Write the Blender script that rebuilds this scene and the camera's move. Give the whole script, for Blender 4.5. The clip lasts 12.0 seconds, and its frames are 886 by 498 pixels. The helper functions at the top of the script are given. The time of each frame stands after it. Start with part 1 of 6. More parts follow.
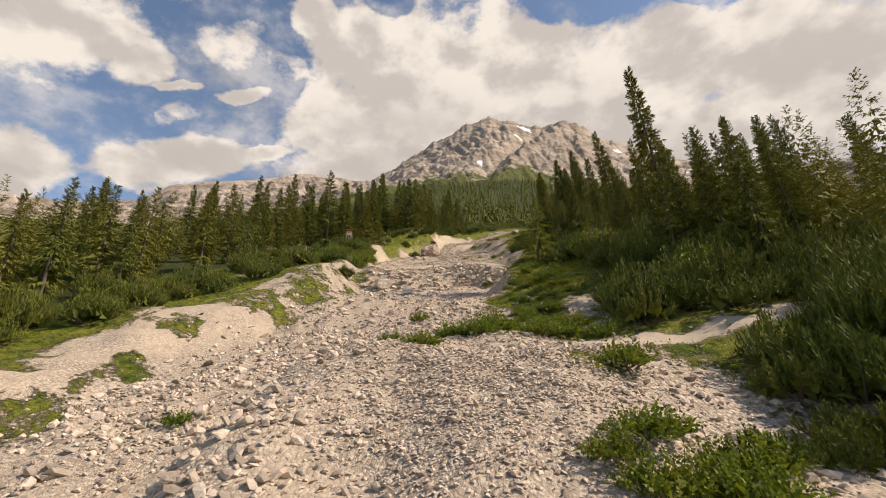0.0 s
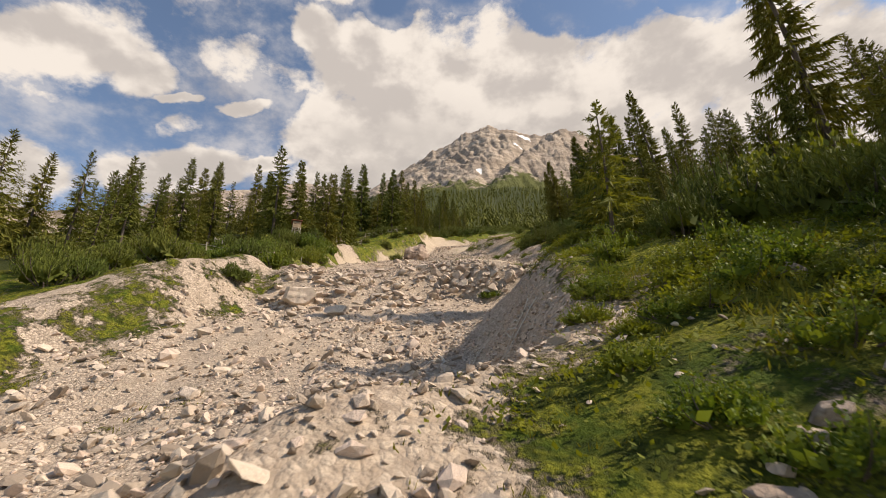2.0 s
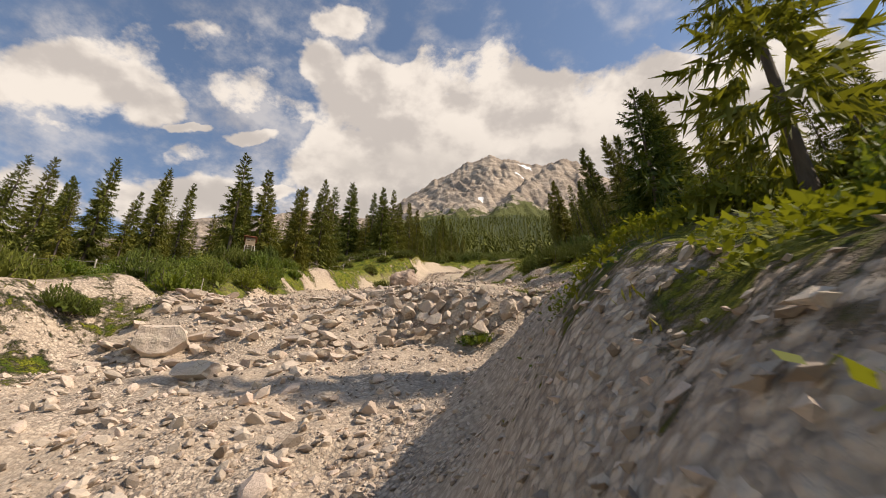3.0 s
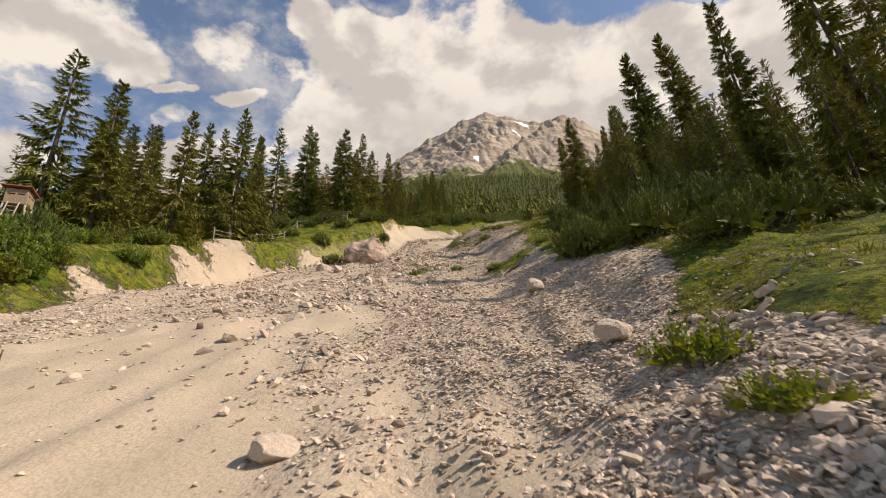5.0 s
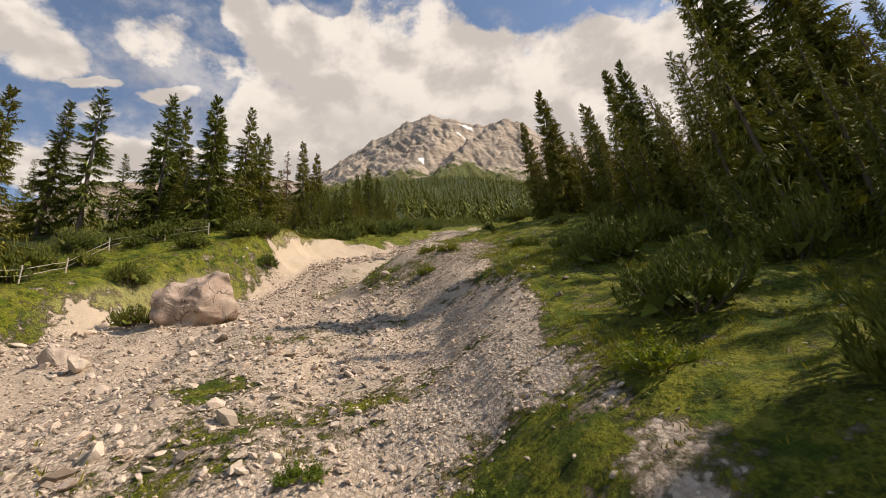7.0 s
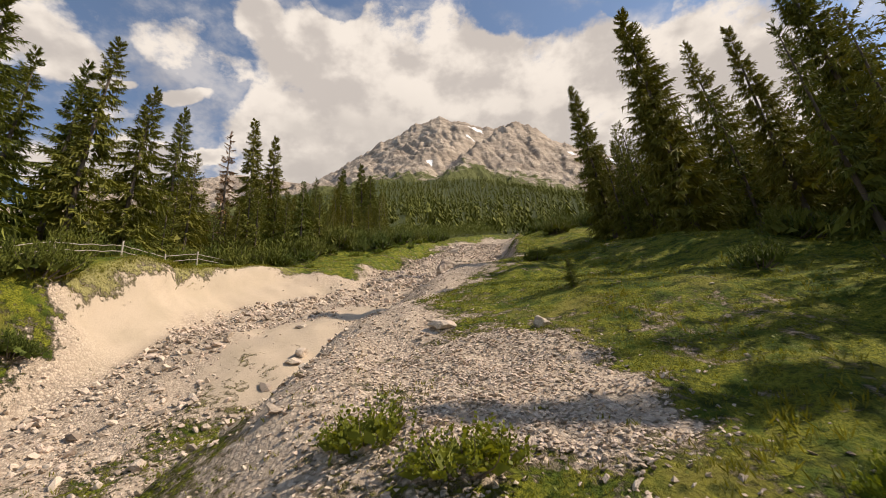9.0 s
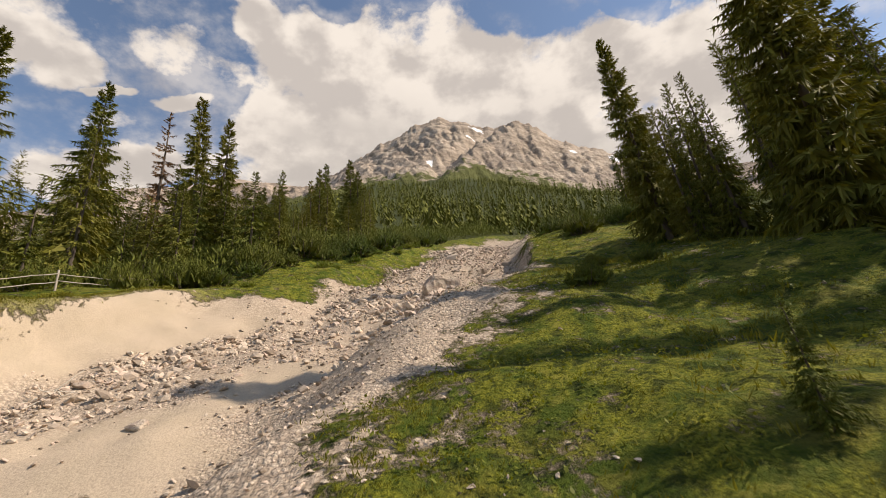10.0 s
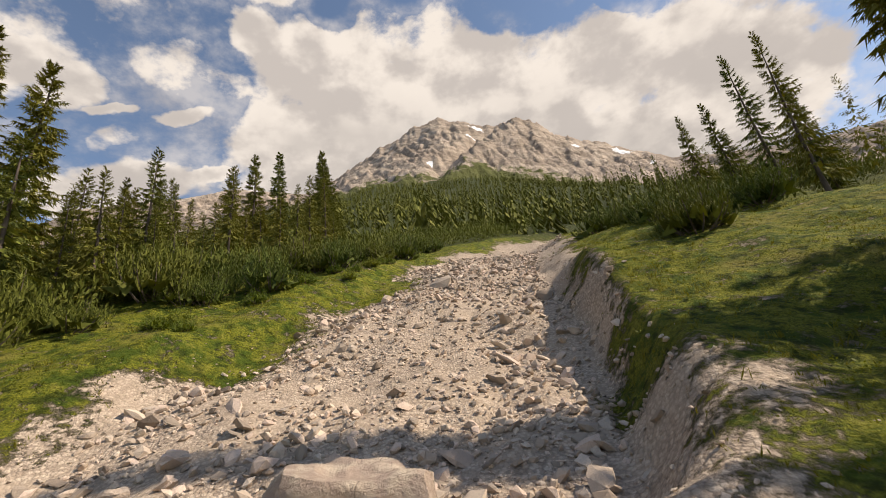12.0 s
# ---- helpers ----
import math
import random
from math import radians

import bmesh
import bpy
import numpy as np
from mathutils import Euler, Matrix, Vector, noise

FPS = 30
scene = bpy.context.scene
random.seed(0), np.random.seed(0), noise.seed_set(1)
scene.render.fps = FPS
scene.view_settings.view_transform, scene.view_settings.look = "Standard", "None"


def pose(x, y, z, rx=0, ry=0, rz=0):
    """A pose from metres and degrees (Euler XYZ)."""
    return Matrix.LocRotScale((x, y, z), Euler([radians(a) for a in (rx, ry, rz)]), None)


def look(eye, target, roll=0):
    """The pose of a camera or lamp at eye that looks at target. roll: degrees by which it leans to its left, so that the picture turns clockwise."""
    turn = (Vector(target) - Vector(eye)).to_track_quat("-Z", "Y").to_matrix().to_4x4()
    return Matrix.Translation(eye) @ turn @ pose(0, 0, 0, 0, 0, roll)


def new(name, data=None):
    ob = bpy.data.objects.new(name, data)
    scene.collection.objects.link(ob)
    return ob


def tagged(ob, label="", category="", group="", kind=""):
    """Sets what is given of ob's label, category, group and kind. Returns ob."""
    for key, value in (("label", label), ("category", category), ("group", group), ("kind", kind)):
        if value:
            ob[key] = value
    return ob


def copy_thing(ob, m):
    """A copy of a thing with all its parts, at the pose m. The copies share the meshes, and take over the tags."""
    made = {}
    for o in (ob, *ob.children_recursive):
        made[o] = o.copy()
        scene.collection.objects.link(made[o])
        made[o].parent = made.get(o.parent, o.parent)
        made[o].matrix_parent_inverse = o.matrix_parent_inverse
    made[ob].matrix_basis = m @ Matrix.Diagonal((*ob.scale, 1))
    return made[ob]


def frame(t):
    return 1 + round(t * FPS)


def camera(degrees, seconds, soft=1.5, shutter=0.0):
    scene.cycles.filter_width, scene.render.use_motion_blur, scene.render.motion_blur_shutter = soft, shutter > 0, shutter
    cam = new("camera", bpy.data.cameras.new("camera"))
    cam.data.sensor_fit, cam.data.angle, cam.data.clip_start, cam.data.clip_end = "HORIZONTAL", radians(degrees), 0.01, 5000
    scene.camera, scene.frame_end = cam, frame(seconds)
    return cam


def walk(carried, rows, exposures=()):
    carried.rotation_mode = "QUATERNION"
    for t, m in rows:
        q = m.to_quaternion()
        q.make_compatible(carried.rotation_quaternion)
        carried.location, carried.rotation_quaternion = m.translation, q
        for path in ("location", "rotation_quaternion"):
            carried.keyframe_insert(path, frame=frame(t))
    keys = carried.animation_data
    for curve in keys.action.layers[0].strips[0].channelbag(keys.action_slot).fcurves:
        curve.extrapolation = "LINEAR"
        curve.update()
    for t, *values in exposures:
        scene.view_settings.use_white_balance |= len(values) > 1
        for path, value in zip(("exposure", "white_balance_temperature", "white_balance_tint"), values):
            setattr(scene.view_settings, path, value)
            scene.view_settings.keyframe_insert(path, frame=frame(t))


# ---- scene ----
cam = camera(90.0, 12.0, soft=0.95, shutter=0.06)
EXPOSURE, KELVIN, SUN, SKY, CLOUD = 0.20, 7300, 5.0, 0.12, 0.69

# seconds, eye, heading, tilt, lean
ROWS = [
    (0, 0.00, 0.00, 5.00, -0.62, 18.48, -2.75),
    (0.5, 0.56, 5.54, 6.30, -0.49, 18.43, -3.13),
    (1, 1.10, 11.23, 7.65, -0.53, 18.40, -2.97),
    (1.5, 1.72, 17.10, 9.12, -0.57, 18.72, -2.99),
    (2, 2.40, 22.81, 10.62, -0.71, 19.79, -2.97),
    (2.5, 3.27, 28.17, 12.20, -0.90, 22.36, -2.90),
    (2.7, 3.65, 30.29, 12.80, -0.95, 23.49, -2.70),
    (4.3, 6.90, 48.04, 19.66, 0.81, 21.25, -2.96),
    (4.5, 6.88, 50.27, 20.60, 0.52, 20.17, -2.62),
    (5, 7.11, 55.81, 23.11, -0.89, 18.47, -3.36),
    (5.5, 7.61, 61.83, 25.81, -4.95, 17.93, -4.63),
    (6, 8.83, 67.22, 28.51, -7.51, 17.75, -5.99),
    (6.5, 9.64, 72.96, 31.03, -8.05, 17.96, -6.68),
    (7, 10.43, 78.91, 33.46, -8.13, 18.25, -6.58),
    (7.2, 10.90, 81.48, 34.19, -7.80, 18.81, -6.49),
    (8.8, 14.08, 101.50, 43.98, -7.14, 18.57, -5.94),
    (9, 14.52, 104.00, 44.87, -7.14, 18.77, -5.55),
    (9.5, 15.70, 110.12, 47.24, -7.03, 18.94, -5.78),
    (10, 17.03, 115.95, 49.51, -6.90, 18.96, -6.35),
    (10.5, 18.19, 121.82, 51.68, -6.64, 19.06, -7.11),
    (11, 19.26, 127.39, 53.86, -6.47, 19.10, -7.89),
    (11.5, 20.37, 132.76, 56.20, -6.30, 19.16, -8.52),
    (12, 21.43, 137.91, 58.21, -6.23, 19.24, -8.69),
]


def aim(x, y, z, yaw, pitch, roll):
    """A camera pose from its place, heading, tilt and lean in degrees."""
    w, p = radians(yaw), radians(pitch)
    way = Vector((-math.sin(w) * math.cos(p), math.cos(w) * math.cos(p), math.sin(p)))
    return look((x, y, z), tuple(Vector((x, y, z)) + way), roll)


walk(cam, [(t, aim(x, y, z, w, p, r)) for t, x, y, z, w, p, r in ROWS], exposures=[(0.0, EXPOSURE, KELVIN, 14), (12.0, EXPOSURE, KELVIN, 14)])

# ---- world and sun ----
SUN_AZ, SUN_EL = radians(98), radians(41)  # azimuth from +y towards +x


def nodes_of(mat_or_world):
    mat_or_world.use_nodes = True
    tree = mat_or_world.node_tree
    tree.nodes.clear()
    return tree


def add(tree, kind, **sockets):
    """A node with inputs given by name (spaces as underscores); a value or an output socket to link."""
    node = tree.nodes.new(kind)
    for key, value in sockets.items():
        name = key.replace("_", " ")
        sock = node.inputs[int(key[1:])] if key[0] == "i" and key[1:].isdigit() else node.inputs[name]
        if isinstance(value, bpy.types.NodeSocket):
            tree.links.new(value, sock)
        else:
            sock.default_value = value
    return node


def maths(tree, op, a, b=0.0, c=0.0, clamp=False):
    node = tree.nodes.new("ShaderNodeMath")
    node.operation, node.use_clamp = op, clamp
    for sock, value in zip(node.inputs, (a, b, c)):
        if isinstance(value, bpy.types.NodeSocket):
            tree.links.new(value, sock)
        else:
            sock.default_value = value
    return node.outputs[0]


def ramp(tree, fac, lo, hi, a=0.0, b=1.0):
    node = add(tree, "ShaderNodeMapRange", Value=fac)
    node.interpolation_type = "SMOOTHSTEP"
    for n, v in ((1, lo), (2, hi), (3, a), (4, b)):
        node.inputs[n].default_value = v
    return node.outputs[0]


def mix(tree, fac, a, b, blend="MIX"):
    node = tree.nodes.new("ShaderNodeMix")
    node.data_type, node.blend_type = "RGBA", blend
    for n, value in ((0, fac), (6, a), (7, b)):
        if isinstance(value, bpy.types.NodeSocket):
            tree.links.new(value, node.inputs[n])
        else:
            node.inputs[n].default_value = value if n == 0 else (*value, 1)
    return node.outputs[2]


def noise_at(tree, vector, scale, detail=4.0, rough=0.55, out=0):
    return add(tree, "ShaderNodeTexNoise", Vector=vector, Scale=scale, Detail=detail, Roughness=rough).outputs[out]


# banks of cumulus over the valley's head and the gaps torn in their tops, on a plane that faces up the valley: centre across and up, half width, half height
BANKS = [
    (-0.90, 0.551, 0.298, 0.130), (-0.671, 0.468, 0.103, 0.065), (-0.596, 0.410, 0.080, 0.015), 
    (-0.442, 0.385, 0.075, 0.024), (-0.965, 0.251, 0.175, 0.116), (-0.604, 0.236, 0.231, 0.067), (-0.397, 0.250, 0.090, 0.021),
]
MAIN_BANK = [
    (-0.168, 0.480, 0.141, 0.129), (-0.267, 0.556, 0.077, 0.064), (-0.227, 0.309, 0.179, 0.090), (-0.020, 0.343, 0.268, 0.231), (0.176, 0.436, 0.242, 0.141), (0.299, 0.339, 0.331, 0.167),
    (0.519, 0.405, 0.254, 0.154), (0.861, 0.387, 0.353, 0.243), (-0.129, 0.208, 0.281, 0.077), (0.470, 0.203, 0.607, 0.153), (-0.211, 0.643, 0.077, 0.052),
]
# torn shreds of cloud in the blue
SHREDS = [(-0.45, 0.500, 0.150, 0.085), (-0.60, 0.345, 0.060, 0.030), (-0.36, 0.440, 0.110, 0.060), (-0.40, 0.260, 0.110, 0.040), (-0.62, 0.640, 0.25, 0.05)]
GAPS = [(-0.091, 0.600, 0.054, 0.046), (0.314, 0.584, 0.102, 0.074), (0.611, 0.580, 0.076, 0.046), (0.064, 0.618, 0.070, 0.046)]


def sky_world():
    world = bpy.data.worlds.new("sky")
    scene.world = world
    tree = nodes_of(world)
    sky = tree.nodes.new("ShaderNodeTexSky")
    sky.sky_type, sky.sun_disc = "NISHITA", False
    sky.sun_elevation, sky.sun_rotation = SUN_EL, SUN_AZ
    sky.altitude, sky.air_density, sky.dust_density = 1200, 1.0, 0.6
    where = tree.nodes.new("ShaderNodeTexCoord").outputs["Generated"]

    def along(way):
        node = add(tree, "ShaderNodeVectorMath", i0=where, i1=way)
        node.operation = "DOT_PRODUCT"
        return node.outputs["Value"]

    ahead = along((0.0166, 0.9509, 0.3090))
    safe = maths(tree, "MAXIMUM", ahead, 0.2)
    u = maths(tree, "DIVIDE", along((0.9998, -0.0175, 0.0)), safe)
    v = maths(tree, "DIVIDE", along((-0.0054, -0.3090, 0.9511)), safe)
    spot = add(tree, "ShaderNodeCombineXYZ", X=u, Y=v).outputs[0]
    flat = add(tree, "ShaderNodeMapping", Vector=where, Scale=(1.0, 1.0, 1.5), Location=(3.1, 0.4, 1.7)).outputs[0]
    # edges wander before the banks are laid out
    stray = add(tree, "ShaderNodeVectorMath", i0=noise_at(tree, flat, 9.0, 4.0, 0.6, 1), i1=(-0.5, -0.5, -0.5)).outputs[0]
    bent = add(tree, "ShaderNodeVectorMath", i0=stray, i1=(0.10, 0.07, 0.0), i2=spot)
    bent.operation = "MULTIPLY_ADD"

    def laid(list_of, soft):
        field = None
        for cu, cv, ru, rv in list_of:
            off = add(tree, "ShaderNodeVectorMath", i0=bent.outputs[0], i1=(1 / ru, 1 / rv, 0.0), i2=(-cu / ru, -cv / rv, 0.0))
            off.operation = "MULTIPLY_ADD"
            size = add(tree, "ShaderNodeVectorMath", i0=off.outputs[0])
            size.operation = "LENGTH"
            one = maths(tree, "SUBTRACT", 1.0, size.outputs["Value"])
            field = one if field is None else maths(tree, "SMOOTH_MAX", field, one, soft)
        return maths(tree, "MAXIMUM", field, -1.0)

    main = laid(MAIN_BANK, 0.25)
    field = maths(tree, "MAXIMUM", main, maths(tree, "SUBTRACT", laid(BANKS, 0.12), 0.07))
    field = maths(tree, "MAXIMUM", field, maths(tree, "MULTIPLY_ADD", maths(tree, "MINIMUM", laid(SHREDS, 0.2), 0.45), 0.6, -0.16))
    field = maths(tree, "SUBTRACT", field, maths(tree, "MULTIPLY", maths(tree, "MAXIMUM", maths(tree, "ADD", laid(GAPS, 0.1), 0.25), 0.0), 1.1))
    billow = noise_at(tree, flat, 10.0, 10.0, 0.60)
    field = maths(tree, "ADD", field, maths(tree, "MULTIPLY", maths(tree, "SUBTRACT", billow, 0.5), 1.5))
    # away from the valley's head scattered cumulus goes on all round
    else_where = maths(tree, "ADD", maths(tree, "MULTIPLY", maths(tree, "SUBTRACT", noise_at(tree, flat, 2.4, 2.0, 0.5), 0.5), 2.2), maths(tree, "MULTIPLY", maths(tree, "SUBTRACT", billow, 0.5), 1.4))
    else_where = maths(tree, "SUBTRACT", else_where, 0.45)
    facing = ramp(tree, ahead, 0.42, 0.56)
    blend = tree.nodes.new("ShaderNodeMix")
    blend.data_type = "FLOAT"
    for n, value in ((0, facing), (2, else_where), (3, field)):
        tree.links.new(value, blend.inputs[n])
    amount = blend.outputs[0]
    cover = ramp(tree, amount, -0.04, 0.30)
    # thin torn veils drift in the gaps
    veil = maths(tree, "MULTIPLY", ramp(tree, noise_at(tree, flat, 6.0, 9.0, 0.62), 0.44, 0.70), ramp(tree, amount, -0.95, -0.1))
    cover = maths(tree, "MAXIMUM", cover, maths(tree, "MULTIPLY", veil, 0.55))
    thick = ramp(tree, amount, 0.15, 0.85)
    # billows are bright towards the sun and grey beneath
    toward = add(tree, "ShaderNodeVectorMath", i0=flat, i1=(0.034, -0.004, 0.050)).outputs[0]
    lit = maths(tree, "SUBTRACT", noise_at(tree, flat, 6.0, 6.0, 0.52), noise_at(tree, toward, 6.0, 6.0, 0.52))
    tone = mix(tree, ramp(tree, lit, -0.10, 0.10), (0.72, 0.70, 0.695), (1.10, 1.07, 1.03))
    low = maths(tree, "ADD", ramp(tree, v, 0.46, 0.20, 0.0, 0.75), ramp(tree, noise_at(tree, flat, 3.1, 4.0, 0.5), 0.44, 0.62, 0.0, 0.6))
    grey = maths(tree, "MULTIPLY", thick, maths(tree, "MINIMUM", low, 1.0))
    tone = mix(tree, maths(tree, "MULTIPLY", grey, 0.72), tone, (0.66, 0.645, 0.64))
    blue = mix(tree, 1.0, sky.outputs[0], (1.18, 1.22, 1.22), "MULTIPLY")
    clear = add(tree, "ShaderNodeBackground", Color=blue, Strength=SKY)
    cloud = add(tree, "ShaderNodeBackground", Color=tone, Strength=CLOUD)
    both = add(tree, "ShaderNodeMixShader", i0=cover, i1=clear.outputs[0], i2=cloud.outputs[0])
    add(tree, "ShaderNodeOutputWorld", Surface=both.outputs[0])


sky_world()

sun = new("sun", bpy.data.lights.new("sun", "SUN"))
sun.data.energy, sun.data.angle, sun.data.color = SUN, radians(0.6), (1.0, 0.93, 0.82)
sun.matrix_world = look((60 + 300 * math.sin(SUN_AZ), 60 + 300 * math.cos(SUN_AZ), 300), (60, 60, 300 - 300 * math.tan(SUN_EL)))


# ---- materials ----
def surface(name, build, rough=0.9, bump=0.0, gloss=0.25, shine=None):
    mat = bpy.data.materials.new(name)
    tree = nodes_of(mat)
    colour, height = build(tree)
    bsdf = add(tree, "ShaderNodeBsdfPrincipled", Base_Color=colour, Roughness=rough)
    bsdf.inputs["Specular IOR Level"].default_value = gloss
    if height is not None:
        node = add(tree, "ShaderNodeBump", Height=height, Distance=bump)
        node.inputs["Strength"].default_value = 1.0
        tree.links.new(node.outputs[0], bsdf.inputs["Normal"])
    out = tree.nodes.new("ShaderNodeOutputMaterial")
    if shine:
        # thin foliage passes some light
        thin = add(tree, "ShaderNodeBsdfTranslucent", Color=mix(tree, 1.0, colour, shine[1], "MULTIPLY"))
        both = add(tree, "ShaderNodeMixShader", i0=shine[0], i1=bsdf.outputs[0], i2=thin.outputs[0])
        tree.links.new(both.outputs[0], out.inputs[0])
    else:
        tree.links.new(bsdf.outputs[0], out.inputs[0])
    return mat


def place(tree):
    return tree.nodes.new("ShaderNodeNewGeometry").outputs["Position"]


def ground_build(tree):
    at = place(tree)
    grass = tree.nodes.new("ShaderNodeAttribute")
    grass.attribute_name = "grass"
    sand = tree.nodes.new("ShaderNodeAttribute")
    sand.attribute_name = "sand"
    # gravel: stones at three sizes over pale limestone grit
    shift = add(tree, "ShaderNodeVectorMath", i0=noise_at(tree, at, 3.0, 3, 0.6, 1), i1=(0.10, 0.10, 0.10))
    shift.operation = "MULTIPLY"
    bent = add(tree, "ShaderNodeVectorMath", i0=at, i1=shift.outputs[0]).outputs[0]
    stones = add(tree, "ShaderNodeTexVoronoi", Vector=bent, Scale=9.5)
    small = add(tree, "ShaderNodeTexVoronoi", Vector=bent, Scale=24.0)
    tint = add(tree, "ShaderNodeSeparateColor", Color=stones.outputs["Color"]).outputs[0]
    tint2 = add(tree, "ShaderNodeSeparateColor", Color=small.outputs["Color"]).outputs[0]
    grit = noise_at(tree, at, 40, 5, 0.7)
    blotch = noise_at(tree, at, 0.45, 5, 0.6)
    base = mix(tree, tint, (0.225, 0.168, 0.124), (0.64, 0.520, 0.402))
    base = mix(tree, maths(tree, "MULTIPLY", tint2, 0.5), base, (0.54, 0.437, 0.342))
    # gaps between stones get dark colour, painting in their crevice shade
    base = mix(tree, maths(tree, "MULTIPLY", ramp(tree, stones.outputs["Distance"], 0.42, 0.72), 0.55), base, (0.13, 0.10, 0.08))
    field = ramp(tree, noise_at(tree, at, 0.22, 6, 0.62), 0.42, 0.60)
    base = mix(tree, maths(tree, "MAXIMUM", ramp(tree, blotch, 0.4, 0.72, 0.0, 0.65), maths(tree, "MULTIPLY", field, 0.5)), base, mix(tree, grit, (0.32, 0.245, 0.178), (0.55, 0.437, 0.325)))
    damp = ramp(tree, noise_at(tree, at, 1.3, 7, 0.7), 0.50, 0.68, 0.0, 0.55)
    base = mix(tree, damp, base, mix(tree, grit, (0.20, 0.155, 0.112), (0.34, 0.275, 0.205)))
    fine = mix(tree, grit, (0.42, 0.327, 0.238), (0.57, 0.460, 0.343))
    fine = mix(tree, ramp(tree, blotch, 0.35, 0.7), fine, (0.43, 0.347, 0.250))
    # fainter painted shade between the small stones of the sand
    fine = mix(tree, maths(tree, "MULTIPLY", ramp(tree, small.outputs["Distance"], 0.42, 0.7), 0.35), fine, (0.22, 0.18, 0.145))
    base = mix(tree, sand.outputs["Fac"], base, fine)
    wood = tree.nodes.new("ShaderNodeAttribute")
    wood.attribute_name = "wood"
    # turf: yellow-green with darker herbs and bare soil
    herb = noise_at(tree, at, 0.9, 6, 0.65)
    blade = noise_at(tree, at, 14, 5, 0.75)
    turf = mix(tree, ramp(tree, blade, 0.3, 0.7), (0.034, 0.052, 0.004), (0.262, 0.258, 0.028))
    turf = mix(tree, ramp(tree, herb, 0.45, 0.60, 0.0, 0.85), turf, (0.046, 0.080, 0.008))
    turf = mix(tree, ramp(tree, noise_at(tree, at, 0.35, 4, 0.6), 0.52, 0.75), turf, (0.20, 0.175, 0.040))
    # tussock hollows coloured dark and tops pale along the bump, relief shading in colour
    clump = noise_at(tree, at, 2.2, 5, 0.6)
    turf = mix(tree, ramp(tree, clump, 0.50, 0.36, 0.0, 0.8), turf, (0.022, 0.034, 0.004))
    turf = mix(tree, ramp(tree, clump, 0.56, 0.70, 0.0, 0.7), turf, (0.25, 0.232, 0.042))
    turf = mix(tree, maths(tree, "MULTIPLY", sand.outputs["Fac"], 0.8), turf, mix(tree, blade, (0.26, 0.22, 0.085), (0.46, 0.405, 0.19)))
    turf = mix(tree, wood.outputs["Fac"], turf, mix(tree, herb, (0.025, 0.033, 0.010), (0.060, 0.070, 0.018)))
    patch = maths(tree, "ADD", maths(tree, "MULTIPLY", noise_at(tree, at, 0.8, 7, 0.7), 0.6), maths(tree, "MULTIPLY", noise_at(tree, at, 3.5, 6, 0.75), 0.4))
    edge = maths(tree, "ADD", grass.outputs["Fac"], maths(tree, "MULTIPLY", maths(tree, "SUBTRACT", patch, 0.5), 3.0))
    cover = ramp(tree, edge, 0.36, 0.62)
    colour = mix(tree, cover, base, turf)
    relief = maths(tree, "ADD", maths(tree, "MULTIPLY", stones.outputs["Distance"], -0.55), maths(tree, "MULTIPLY", small.outputs["Distance"], -0.25))
    relief = maths(tree, "MULTIPLY", relief, maths(tree, "SUBTRACT", 1.0, maths(tree, "MULTIPLY", maths(tree, "MAXIMUM", sand.outputs["Fac"], maths(tree, "MULTIPLY", field, 0.6)), 0.85)))
    relief = maths(tree, "ADD", relief, maths(tree, "MULTIPLY", grit, 0.12))
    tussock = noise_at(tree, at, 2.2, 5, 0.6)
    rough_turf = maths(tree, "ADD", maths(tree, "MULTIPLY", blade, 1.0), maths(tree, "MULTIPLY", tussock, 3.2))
    both = tree.nodes.new("ShaderNodeMix")
    both.data_type = "FLOAT"
    for n, v in ((0, cover), (2, relief), (3, rough_turf)):
        tree.links.new(v, both.inputs[n])
    return colour, both.outputs[0]


def stone_build(tree):
    at = place(tree)
    info = tree.nodes.new("ShaderNodeNewGeometry").outputs["Random Per Island"]
    base = mix(tree, info, (0.22, 0.170, 0.130), (0.66, 0.540, 0.425))
    pink = mix(tree, ramp(tree, maths(tree, "FRACT", maths(tree, "MULTIPLY", info, 7.3)), 0.55, 0.9), base, (0.62, 0.480, 0.385))
    speck = noise_at(tree, at, 22, 6, 0.7)
    colour = mix(tree, maths(tree, "MULTIPLY", ramp(tree, speck, 0.4, 0.7), 0.35), pink, (0.27, 0.235, 0.20))
    return colour, maths(tree, "ADD", speck, maths(tree, "MULTIPLY", noise_at(tree, at, 5, 4), 0.8))


def block_build(tree):
    at = place(tree)
    rnd = tree.nodes.new("ShaderNodeObjectInfo").outputs["Random"]
    base = mix(tree, rnd, (0.27, 0.21, 0.162), (0.64, 0.525, 0.425))
    speck = noise_at(tree, at, 14, 6, 0.7)
    colour = mix(tree, maths(tree, "MULTIPLY", ramp(tree, speck, 0.4, 0.7), 0.4), base, (0.27, 0.235, 0.20))
    return colour, maths(tree, "ADD", speck, maths(tree, "MULTIPLY", noise_at(tree, at, 4, 4), 0.8))


